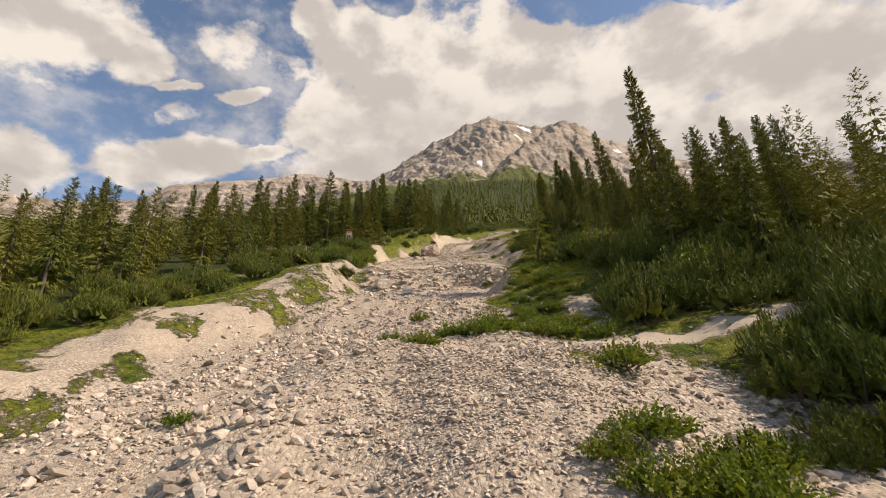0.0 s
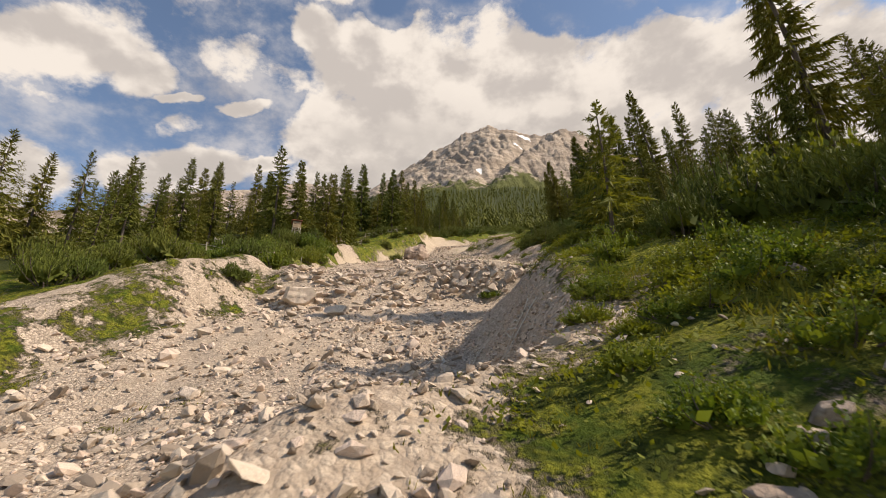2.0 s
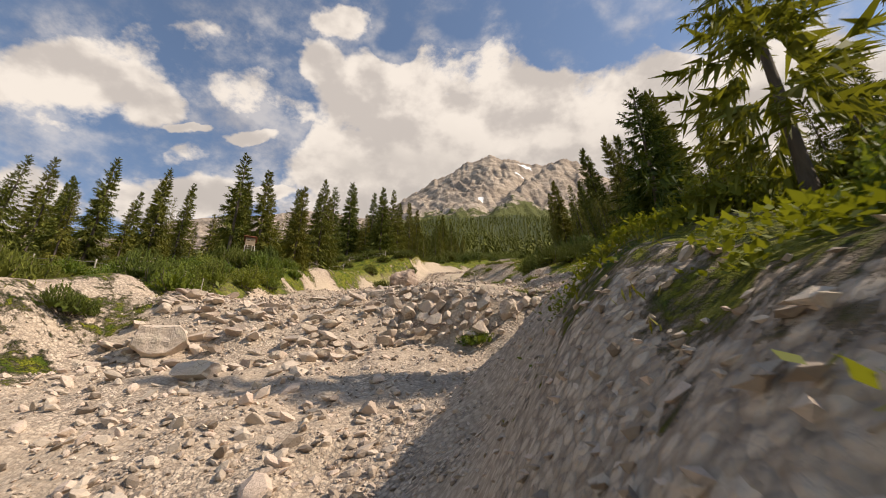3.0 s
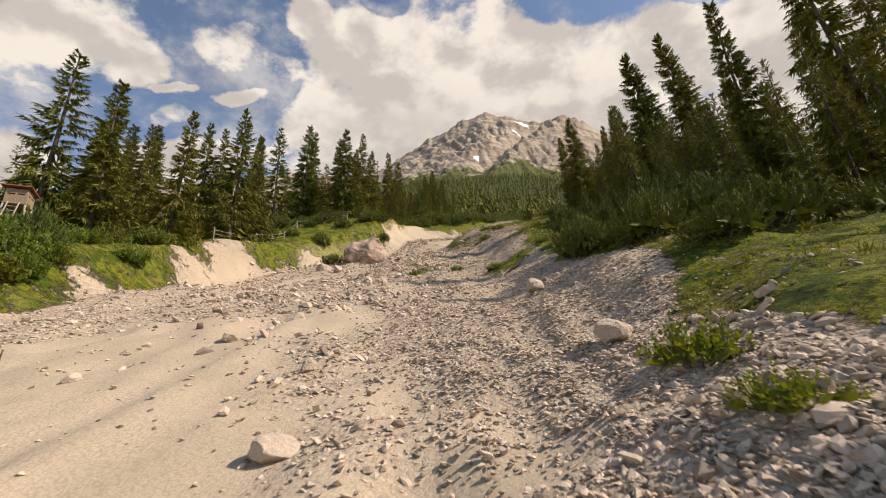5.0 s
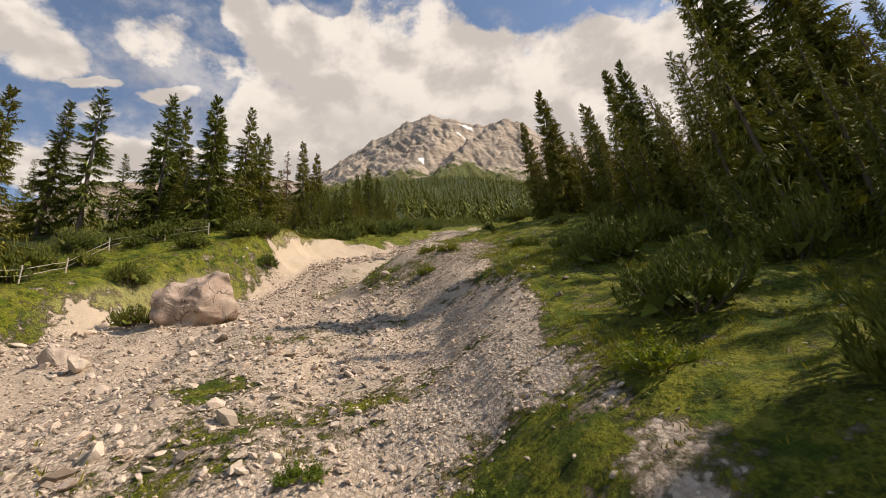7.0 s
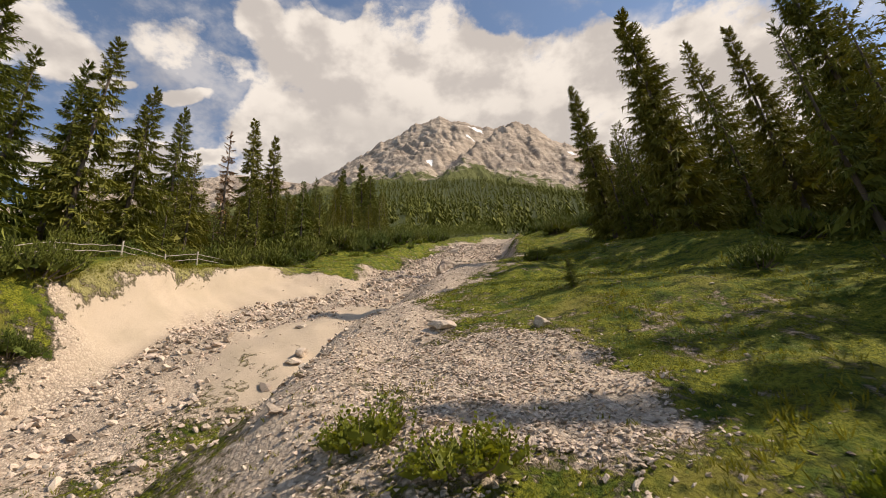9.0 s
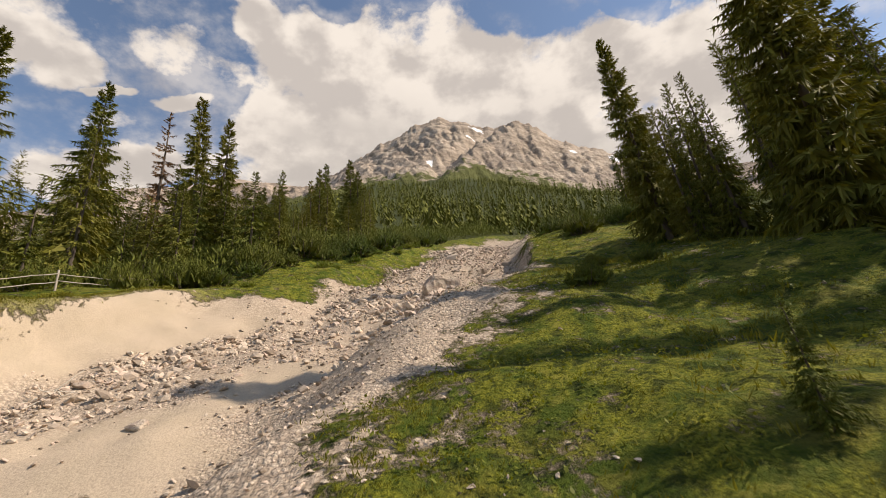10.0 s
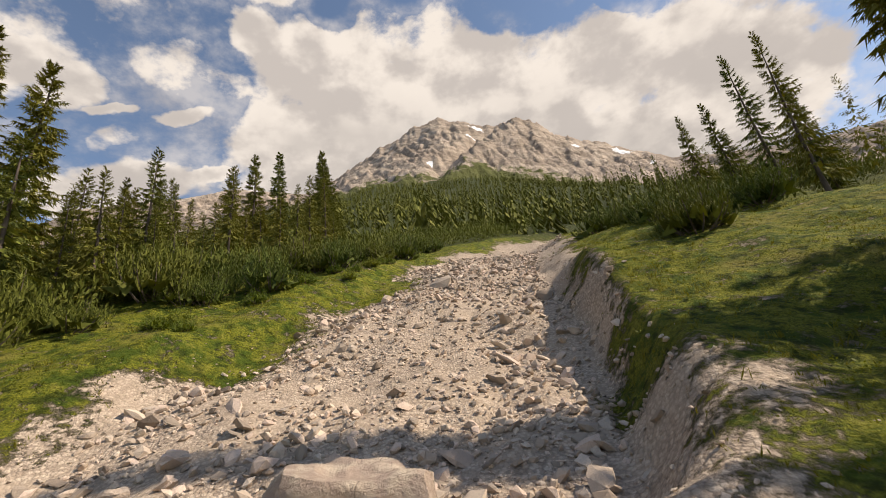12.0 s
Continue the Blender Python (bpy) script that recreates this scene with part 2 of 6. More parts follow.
def boulder_build(tree):
    at = place(tree)
    rnd = tree.nodes.new("ShaderNodeObjectInfo").outputs["Random"]
    base = mix(tree, rnd, (0.38, 0.29, 0.232), (0.62, 0.505, 0.41))
    streak = noise_at(tree, at, 2.2, 7, 0.65)
    colour = mix(tree, ramp(tree, streak, 0.42, 0.66), base, (0.57, 0.475, 0.37))
    crack = add(tree, "ShaderNodeTexVoronoi", Vector=at, Scale=1.5)
    crack.feature = "DISTANCE_TO_EDGE"
    colour = mix(tree, maths(tree, "MULTIPLY", ramp(tree, crack.outputs["Distance"], 0.025, 0.0), ramp(tree, noise_at(tree, at, 1.1, 3, 0.5), 0.52, 0.66, 0.0, 0.7)), colour, (0.13, 0.105, 0.085))
    colour = mix(tree, ramp(tree, noise_at(tree, at, 5.5, 8, 0.72), 0.50, 0.66, 0.0, 0.25), colour, (0.27, 0.205, 0.155))
    speck = noise_at(tree, at, 18, 6, 0.7)
    colour = mix(tree, maths(tree, "MULTIPLY", ramp(tree, speck, 0.48, 0.72), 0.3), colour, (0.22, 0.185, 0.155))
    return colour, maths(tree, "ADD", maths(tree, "MULTIPLY", streak, 1.5), speck)


def needles(dark, light, per_island=True):
    def build(tree):
        rnd = tree.nodes.new("ShaderNodeNewGeometry").outputs["Random Per Island"]
        ob = tree.nodes.new("ShaderNodeObjectInfo").outputs["Random"]
        base = mix(tree, rnd, dark, light)
        base = mix(tree, maths(tree, "MULTIPLY", ob, 0.45), base, (light[0] * 1.35, light[1] * 0.95, light[2] * 0.8))
        return base, None

    return build


def bark_build(tree):
    at = place(tree)
    grain = noise_at(tree, add(tree, "ShaderNodeMapping", Vector=at, Scale=(9, 9, 1.6)).outputs[0], 1.0, 6, 0.7)
    return mix(tree, grain, (0.055, 0.040, 0.030), (0.165, 0.130, 0.105)), grain


def weathered_build(tree):
    at = place(tree)
    grain = noise_at(tree, add(tree, "ShaderNodeMapping", Vector=at, Scale=(14, 14, 2.0)).outputs[0], 1.0, 6, 0.7)
    return mix(tree, grain, (0.22, 0.18, 0.14), (0.46, 0.41, 0.34)), grain


def driftwood_build(tree):
    grain = noise_at(tree, place(tree), 12, 6, 0.7)
    return mix(tree, grain, (0.38, 0.33, 0.27), (0.60, 0.55, 0.47)), grain


def plank_build(tree):
    at = place(tree)
    grain = noise_at(tree, add(tree, "ShaderNodeMapping", Vector=at, Scale=(10, 10, 1.2)).outputs[0], 1.0, 6, 0.7)
    return mix(tree, grain, (0.20, 0.14, 0.09), (0.36, 0.27, 0.18)), grain


def roof_build(tree):
    return mix(tree, noise_at(tree, place(tree), 4, 6, 0.7), (0.20, 0.07, 0.04), (0.34, 0.13, 0.08)), None


def rockface_build(tree):
    at = place(tree)
    snow = tree.nodes.new("ShaderNodeAttribute")
    snow.attribute_name = "snow"
    green = tree.nodes.new("ShaderNodeAttribute")
    green.attribute_name = "green"
    bed = add(tree, "ShaderNodeMapping", Vector=at, Rotation=(0.25, 0.35, 0.1), Scale=(0.004, 0.004, 0.03)).outputs[0]
    strata = noise_at(tree, bed, 1.0, 8, 0.7)
    blot = noise_at(tree, at, 0.012, 8, 0.65)
    fine = noise_at(tree, at, 0.07, 8, 0.7)
    colour = mix(tree, ramp(tree, strata, 0.35, 0.66), (0.225, 0.178, 0.138), (0.51, 0.42, 0.335))
    colour = mix(tree, ramp(tree, fine, 0.40, 0.64, 0.0, 0.55), colour, (0.225, 0.178, 0.140))
    colour = mix(tree, ramp(tree, blot, 0.48, 0.72, 0.0, 0.6), colour, (0.51, 0.415, 0.335))
    rough_green = maths(tree, "ADD", green.outputs["Fac"], maths(tree, "MULTIPLY", maths(tree, "SUBTRACT", noise_at(tree, at, 0.025, 8, 0.72), 0.5), 1.6))
    colour = mix(tree, ramp(tree, rough_green, 0.45, 0.6), colour, mix(tree, fine, (0.06, 0.07, 0.022), (0.14, 0.14, 0.05)))
    white = maths(tree, "ADD", snow.outputs["Fac"], maths(tree, "MULTIPLY", maths(tree, "SUBTRACT", noise_at(tree, at, 0.03, 6, 0.65), 0.5), 0.9))
    colour = mix(tree, ramp(tree, white, 0.5, 0.56), colour, (0.82, 0.82, 0.83))
    return colour, maths(tree, "ADD", maths(tree, "MULTIPLY", fine, 0.6), maths(tree, "MULTIPLY", strata, 0.8))


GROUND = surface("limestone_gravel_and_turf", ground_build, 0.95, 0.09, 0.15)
STONE = surface("limestone_cobble", stone_build, 0.9, 0.02, 0.2)
BLOCK = surface("limestone_block", block_build, 0.9, 0.02, 0.2)
BOULDER = surface("limestone_boulder", boulder_build, 0.88, 0.05, 0.2)
SPRUCE = surface("spruce_needles", needles((0.036, 0.052, 0.008), (0.168, 0.186, 0.030)), 0.75, shine=(0.10, (1.4, 1.3, 0.5)))
SPRUCE_FAR = surface("spruce_wood_far", needles((0.042, 0.062, 0.011), (0.150, 0.172, 0.030)), 0.85)
PINE = surface("dwarf_pine_needles", needles((0.026, 0.046, 0.006), (0.120, 0.152, 0.022)), 0.75, shine=(0.08, (1.4, 1.3, 0.5)))
LEAF = surface("willow_leaves", needles((0.050, 0.092, 0.011), (0.155, 0.200, 0.027)), 0.6, shine=(0.32, (1.4, 1.3, 0.5)))
GRASS = surface("grass_blades", needles((0.060, 0.085, 0.009), (0.19, 0.20, 0.026)), 0.8, shine=(0.3, (1.3, 1.2, 0.5)))
DRY = surface("dry_spruce_twigs", needles((0.13, 0.085, 0.05), (0.24, 0.17, 0.10)), 0.9)
BARK = surface("spruce_bark", bark_build, 0.95, 0.03)
POST = surface("weathered_wood", weathered_build, 0.9, 0.005)
DRIFT = surface("bleached_wood", driftwood_build, 0.85, 0.006)
PLANK = surface("larch_planks", plank_build, 0.8, 0.004)
ROOF = surface("rusty_sheet", roof_build, 0.7)
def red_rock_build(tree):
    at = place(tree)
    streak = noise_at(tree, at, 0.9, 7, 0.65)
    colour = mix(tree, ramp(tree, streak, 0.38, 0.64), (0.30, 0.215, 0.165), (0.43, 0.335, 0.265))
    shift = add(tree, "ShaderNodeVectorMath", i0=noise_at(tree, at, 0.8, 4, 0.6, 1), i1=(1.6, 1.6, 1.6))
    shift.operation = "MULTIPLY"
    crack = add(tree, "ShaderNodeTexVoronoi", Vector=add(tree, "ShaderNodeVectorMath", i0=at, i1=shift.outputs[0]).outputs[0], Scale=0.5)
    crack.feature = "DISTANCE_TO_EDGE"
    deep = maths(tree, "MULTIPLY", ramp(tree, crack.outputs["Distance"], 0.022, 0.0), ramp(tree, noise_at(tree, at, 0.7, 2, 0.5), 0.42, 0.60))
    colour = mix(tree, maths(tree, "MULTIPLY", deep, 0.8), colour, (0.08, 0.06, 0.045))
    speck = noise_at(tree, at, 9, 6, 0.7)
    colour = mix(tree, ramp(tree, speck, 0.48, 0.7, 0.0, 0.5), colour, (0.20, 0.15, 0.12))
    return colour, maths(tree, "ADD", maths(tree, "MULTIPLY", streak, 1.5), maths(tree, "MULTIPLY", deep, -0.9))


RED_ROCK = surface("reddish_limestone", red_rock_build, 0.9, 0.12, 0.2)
ROCK = surface("mountain_limestone", rockface_build, 0.95, 9.0, 0.1)


# ---- ground form ----
def lattice(n, m, seed):
    return np.random.RandomState(seed).rand(n, m)


LATTICE = [lattice(256, 256, s) for s in range(6)]


def grain(x, y, size, seed=0):
    """Smooth noise from -1 to 1 with features of that size in metres."""
    u, v = np.asarray(x, float) / size + 1000.37 + seed * 17.3, np.asarray(y, float) / size + 1000.71 + seed * 5.1
    i, j = np.floor(u).astype(int), np.floor(v).astype(int)
    a, b = u - i, v - j
    a, b = a * a * (3 - 2 * a), b * b * (3 - 2 * b)
    tab = LATTICE[seed % 6]
    i0, i1, j0, j1 = i % 256, (i + 1) % 256, j % 256, (j + 1) % 256
    return 2 * ((tab[i0, j0] * (1 - a) + tab[i1, j0] * a) * (1 - b) + (tab[i0, j1] * (1 - a) + tab[i1, j1] * a) * b) - 1


def rough(x, y, size, octaves=4, seed=0, gain=0.5):
    return sum(gain**k * grain(x, y, size / 2**k, seed + k) for k in range(octaves))


def step(v, lo, hi):
    t = np.clip((np.asarray(v, float) - lo) / (hi - lo), 0, 1)
    return t * t * (3 - 2 * t)


def lump(x, y, cx, cy, rx, ry, turn=0.0):
    c, s = math.cos(radians(turn)), math.sin(radians(turn))
    u, v = (x - cx) * c + (y - cy) * s, -(x - cx) * s + (y - cy) * c
    return np.exp(-((u / rx) ** 2) - (v / ry) ** 2)


# the torrent: y, left bank top and foot, right bank foot and top (x), then heights over the slope of bed, left and right bank
CUT_A = [
    (-60, -34.0, -26.0, -16.0, -6.9, -3.00, -0.80, 0.92),
    (0, -27.0, -22.0, -10.5, -6.0, -2.80, -0.80, 0.90),
    (16, -24.0, -19.0, -9.0, -4.6, -2.70, -0.91, 0.70),
    (24, -22.5, -17.0, -7.5, -2.3, -2.71, -1.02, 0.48),
    (30, -20.7, -16.1, 0.6, 4.7, -2.74, -0.67, 1.75),
    (38, -18.1, -14.4, 2.6, 7.2, -2.88, -0.56, 1.70),
    (45, -15.8, -12.0, 3.6, 9.5, -2.45, -0.09, 1.45),
    (50, -13.3, -9.5, 6.2, 12.6, -2.39, 0.86, 0.61),
    (60, -13.2, -10.2, 7.4, 14.2, -1.41, 0.88, 0.94),
    (75, -14.0, -10.6, 9.5, 16.7, -1.52, 1.39, 0.45),
    (85, -15.5, -12.0, 10.1, 16.2, -2.40, 1.20, 0.10),
]
CUT_B = [
    (95, -15.5, -12.6, 11.2, 15.8, -3.22, 1.00, 0.25),
    (104, -13.6, -11.4, 11.6, 16.9, -3.05, 0.60, 0.36),
    (115, -9.7, -5.9, 4.1, 13.5, -3.31, 0.29, 0.01),
    (122, -4.3, -1.3, 7.7, 13.9, -3.80, 2.34, 0.69),
    (130, -1.4, 1.8, 12.5, 18.2, -1.74, 2.95, 1.18),
    (138, 0.2, 3.6, 16.5, 22.4, -1.76, 1.80, 0.63),
    (143, 2.8, 9.0, 20.0, 25.4, -1.68, 1.40, 0.60),
    (146, 4.6, 11.4, 24.6, 27.4, -1.64, 0.60, 0.62),
    (150, 6.8, 12.6, 27.0, 28.9, -1.58, 0.10, 1.00),
    (156, 9.8, 13.8, 28.7, 30.6, -1.51, 0.50, 1.80),
    (168, 16.2, 19.6, 30.7, 33.7, 0.10, 1.42, 1.69),
    (188, 25.0, 29.0, 37.7, 41.6, 0.13, 0.93, 1.28),
    (215, 48.0, 51.0, 57.0, 60.0, -0.13, 0.81, 0.82),
    (260, 74.0, 78.0, 84.0, 88.0, 0.06, 0.60, 0.61),
]
CUT = np.array(CUT_A + CUT_B, float)
DAM_Y = 53.2


def cut(y, k):
    return np.interp(y, CUT[:, 0], CUT[:, k])


def slope(y):
    """The valley's own rise, steepening towards the foot of the mountain and easing downhill."""
    y = np.asarray(y, float)
    up = np.maximum(y - 225, 0)
    return 0.4 * y - 1.0 + 0.20 * up * up / (up + 170) + 0.28 * np.maximum(-25 - y, 0) ** 2 / (np.maximum(-25 - y, 0) + 160)


def dam_face(x):
    """The brink of the wall across the bed and how far its face batters back: steep under the track, easing into the bed to the west."""
    brink = 53.2 + 0.42 * np.clip(6.6 - x, 0, 4.2) + 0.12 * np.sin(2.1 * x)
    return brink, np.interp(x, [-8, 0.5, 2.6, 7.5, 8.6], [5.0, 4.2, 2.1, 1.3, 0.5])


def over(x, y, fine=True):
    """Height over the valley's slope."""
    x, y = np.broadcast_arrays(np.asarray(x, float), np.asarray(y, float))
    wob = 0.7 * grain(x, y, 6.0, 1) + 0.35 * grain(x, y, 2.2, 2)
    xl, fl, fr, xr, bed, tl, tr = (cut(y, k) for k in range(1, 8))
    left = np.clip((fl - x - wob * np.clip((fl - xl) / 6, 0.15, 1)) / np.maximum(fl - xl, 0.1), 0, 1)
    right = np.clip((x + wob * np.clip((xr - fr) / 6, 0.15, 1) - fr) / np.maximum(xr - fr, 0.1), 0, 1)
    left, right = (0.35 * v + 0.65 * v * v * (3 - 2 * v) for v in (left, right))
    # the sand cliff: gullied face under an upright rim
    cliff = step(y, 126, 128.5) * (1 - step(y, 143, 148))
    run = np.clip((fl - x - 0.25 * wob - 0.16 * grain(x * 0.3, y, 1.3, 4) - 0.30 * grain(x * 0.2, y, 3.5, 5)) / np.maximum(fl - xl, 0.1), 0, 1)
    left = left * (1 - cliff) + cliff * (0.62 * run**1.2 + 0.38 * step(run, 0.72, 0.9))
    h = bed + left * (tl - bed) + right * (tr - bed)
    # the banks' backs climb away from the torrent
    out_l, out_r = np.maximum(xl - x, 0), np.maximum(x - xr, 0)
    h = h + 0.055 * out_l + 0.085 * np.minimum(out_r, 40) + 0.02 * np.maximum(out_r - 40, 0)
    # bars and heaps of shingle
    h = h + 0.45 * lump(x, y, -1.0, 14.5, 4.0, 5.0, 20) * step(y, 5, 12)
    h = h + 1.2 * lump(x, y, 15.5, 115.5, 6.0, 6.8, -15) * (1 - right * 0.75)
    h = h + 1.0 * step(x + 0.5 * wob, -0.5, 3.0) * (1 - right) * step(y, 84, 92) * (1 - step(y, 103, 114))
    h = h + 1.3 * lump(x, y, 21.0, 141.5, 2.6, 5.0, 12) * (1 - right) + 0.8 * lump(x, y, -9.8, 79, 3.5, 5.5)
    # the heap's crest over the gully, the hollow beside it and the trodden saddle
    h = h + 0.5 * lump(x, y, -4.4, 11, 2.0, 5.0) - 1.9 * lump(x, y, 8.5, 11.5, 4.5, 5.0) - 0.5 * lump(x, y, 0.8, 15.4, 1.8, 1.3)
    h = h + 1.0 * lump(x, y, -12.5, 46.5, 2.5, 3.0)
    # wall of boulders across the bed, with the track along its crest
    span = step(x, -11.5, -8.5) * (1 - step(x, 13.5, 18.0))
    brink, batter = dam_face(x)
    crest = step(y + 0.12 * wob, brink - batter, brink) * (1 - step(y, DAM_Y + np.interp(x, [7, 9.5], [3.4, 1.3]), DAM_Y + np.interp(x, [7, 9.5], [7.5, 3.4])))
    h = h + crest * span * (0.0 - h)
    h = h - 0.8 * lump(x, y, 4.0, 29.0, 2.8, 4.5) - 0.7 * lump(x, y, -2.0, 55.0, 3.6, 2.6) + 1.5 * lump(x, y, -11.3, 54.8, 2.6, 3.2)
    # gravel mound beside the track
    h = h + 1.1 * lump(x, y, 10.4, 58.2, 2.4, 3.0) * (1 - 0.8 * right) * (1 - crest * span)
    ditch = lump(x, y, 11.2, DAM_Y - 1.9, 2.7, 1.2)
    h = h - 0.45 * ditch
    h = h + (0.28 + 0.25 * np.maximum(left, right)) * rough(x, y, 7.0, 2, 3)
    if fine:
        bed_part = (1 - left) * (1 - right)
        amp = 0.11 + 0.05 * np.maximum(left, right)
        calm = (1 - 0.7 * crest * span) * (1 - 0.6 * cliff * left)
        h = h + amp * rough(x, y, 2.0, 3, 1) * calm
        # braided runnels and low ridges of shingle
        h = h + 0.30 * bed_part * (0.35 - np.abs(rough(x * 1.6, y * 0.6, 4.5, 3, 5))) * calm
        h = h + 0.16 * (0.3 - np.abs(rough(x, y, 1.5, 2, 4))) * calm
    # away from the torrent the shoulder falls off to both sides
    h = h - 0.30 * np.maximum(out_l - 75, 0) - 0.22 * np.maximum(out_r - 75, 0)
    far = np.clip((np.maximum(out_l, out_r) - 55) / 100, 0, 3)
    return h + far * 6 * rough(x, y, 120, 3, 2)


def ground_z(x, y):
    return slope(y) + over(x, y)


TRAIL = [(-9, 25), (-4, 19.8), (-1.2, 17.0), (1.5, 15.8), (4, 16.2), (7, 16.6), (10, 16.4), (14, 16.6), (22, 18)]


def trail_mask(x, y):
    """1 on the trodden path over the shingle."""
    px, py = np.array(TRAIL).T
    best = np.full(np.shape(x), 99.0)
    for a, b, c, d in zip(px[:-1], py[:-1], px[1:], py[1:]):
        t = np.clip(((x - a) * (c - a) + (y - b) * (d - b)) / ((c - a) ** 2 + (d - b) ** 2), 0, 1)
        best = np.minimum(best, np.hypot(x - a - t * (c - a), y - b - t * (d - b)))
    return 1 - step(best + 0.25 * grain(x, y, 1.2, 3), 0.35, 0.75)


def grass_mask(x, y):
    xl, fl, fr, xr = (cut(y, k) for k in range(1, 5))
    n = rough(x, y, 5.0, 4, 4)
    reach = np.interp(y, [30, 34, 40, 46, 56, 60, 70, 75, 77.7, 81, 84.5, 88, 93, 100, 106, 128, 132, 136, 140, 147, 152, 158], [-0.2, 0.5, 0.7, 0.6, 0.5, 1.8, 3.6, 3.4, 2.4, 3.4, 3.0, 2.3, 1.1, 0.9, 0.6, -1.6, -2.6, -2.0, -0.3, 0.6, 0.4, 0])
    right = np.where(y < 30, step(x + 2.4 * n, 3.0, 8.0), step(x + np.where(y < 94, 1.1, 2.0) * n, xr - np.where(y < 94, 0.8, 1.6) - reach, xr + np.where(y < 94, 0.8, 1.6) - reach))
    right = right - np.where(y < 30, 0.7 * lump(x, y, 7.5, 11.5, 4.0, 3.5) + 0.55 * lump(x, y, 6.5, 22.5, 2.2, 4.0), 0)
    bare = step(y, 54.4, 55.4) * (1 - step(y, 72, 78)) * (1 - step(x + n, 12.0, 13.0))
    right = right * (1 - 0.75 * bare)
    heap = lump(x, y, 16.6, 113.5, 3.8, 6.5, -8)
    right = right * (1 - 0.8 * step(heap + 0.25 * n, 0.25, 0.6)) - 0.2 * lump(x, y, 23.5, 116, 2, 2)
    far_left = np.where(y < 50, 2.6, 0.0) - np.interp(y, [140, 148, 170, 190], [0, 4.6, 4.0, 2.0])
    left = 1 - step(x + 2.2 * n + far_left, xl - 1.4, xl + 1.8)
    left = np.maximum(left, (0.62 + 0.42 * step(y, 60, 66) * (1 - step(y, 89, 92)) + 0.3 * step(y, 100, 103)) * (1 - step(x + 2.0 * n, xl + 1.5, fl + 1.0 + 2.2 * step(y, 74, 80) * (1 - step(y, 87, 91)))) * step(y, 56, 60) * (1 - step(y, 126, 128.5)) * (1 - 0.85 * step(y, 90, 93) * (1 - step(y, 99, 102))))
    left = np.maximum(left, 0.75 * step(rough(x, y, 3.0, 3, 3), -0.05, 0.40) * (1 - step(x, fl - 0.5, fl + 4)) * (1 - step(y, 52, 58)))
    left = np.maximum(left, (1 - step(x + 1.5 * n, fl - 1.2, fl + 0.6)) * step(y, 101, 104) * (1 - step(y, 106, 108)))
    cliff = step(y, 126, 128.5) * (1 - step(y, 141, 146))
    left = left * (1 - cliff) + cliff * (1 - step(x, xl + 0.1, xl + 0.8))
    mid = 0.62 * lump(x, y, 6, 90, 4.0, 2.6, 20) + 0.55 * lump(x, y, 12, 86, 3.5, 2.5) + 1.0 * lump(x, y, 2.2, 18.4, 3.0, 1.7, -10) + 0.75 * lump(x, y, 5.4, 23, 1.4, 3.0) + 0.7 * lump(x, y, -8.2, 21.6, 1.8, 1.0, 15) + 0.8 * lump(x, y, -0.6, 15.6, 0.9, 0.7) + 0.7 * lump(x, y, -4.0, 16.4, 0.9, 0.7) + 0.8 * lump(x, y, 4.4, 13.2, 1.2, 1.2) + 0.45 * lump(x, y, 13, 100, 2.5, 4)
    mid = mid + 0.8 * lump(x, y, 4.6, 94, 1.9, 1.4, 10) + 0.6 * lump(x, y, 6.2, 99, 3.2, 2.0, 10) + 0.55 * lump(x, y, 10.8, 91.5, 2.6, 1.0, 10) + 0.6 * lump(x, y, 12.8, 86.6, 1.6, 1.8)
    # cover below the track, carries the dark soil and its painted shade
    mid = mid + 0.8 * lump(x, y, 12.2, 51.2, 3.2, 1.5)
    mid = mid + 0.85 * lump(x, y, 3.1, 22.4, 1.1, 2.2) + 0.95 * lump(x, y, 3.7, 26.9, 1.5, 1.5) + 0.9 * lump(x, y, 6.4, 28.2, 2.2, 1.6) + 0.8 * lump(x, y, 7.6, 26.4, 1.2, 1.2)
    mid = mid + 1.4 * lump(x, y, 8.6, 31.0, 2.0, 5.0) + 0.9 * lump(x, y, 8.2, 27.6, 2.0, 2.4) + 0.7 * lump(x, y, 15, 114.2, 1.3, 1.2) + 0.7 * lump(x, y, 6, 121, 2.6, 6, -20) + 0.75 * lump(x, y, 10, 113, 2.4, 5) + 0.6 * lump(x, y, 12.6, 108, 2.2, 3)
    mid = mid + 0.5 * lump(x, y, 20.5, 136, 2.0, 4.0, 20) + 0.45 * lump(x, y, -7, 37, 3.0, 1.5, 30) + 0.75 * lump(x, y, -14.5, 46.5, 2.6, 3.5, -20) + 0.6 * lump(x, y, -11.8, 51.5, 1.8, 1.6) + 0.5 * lump(x, y, 14.6, 110.5, 1.8, 1.6)
    mid = mid + 1.0 * lump(x, y, 20.6, 110.2, 2.6, 1.8) + 0.65 * lump(x, y, 18.4, 109.8, 1.6, 1.0) + 0.7 * lump(x, y, 16.6, 110.6, 1.0, 0.9) + 0.6 * lump(x, y, 23.0, 131.5, 1.8, 2.2) + 0.7 * lump(x, y, 5.4, 25.4, 1.3, 2.4) + 0.8 * lump(x, y, 26.2, 143.6, 1.6, 2.4) + 0.55 * lump(x, y, 7.6, 9.2, 1.8, 1.4) + 0.6 * lump(x, y, 9.6, 10.8, 1.8, 1.2)
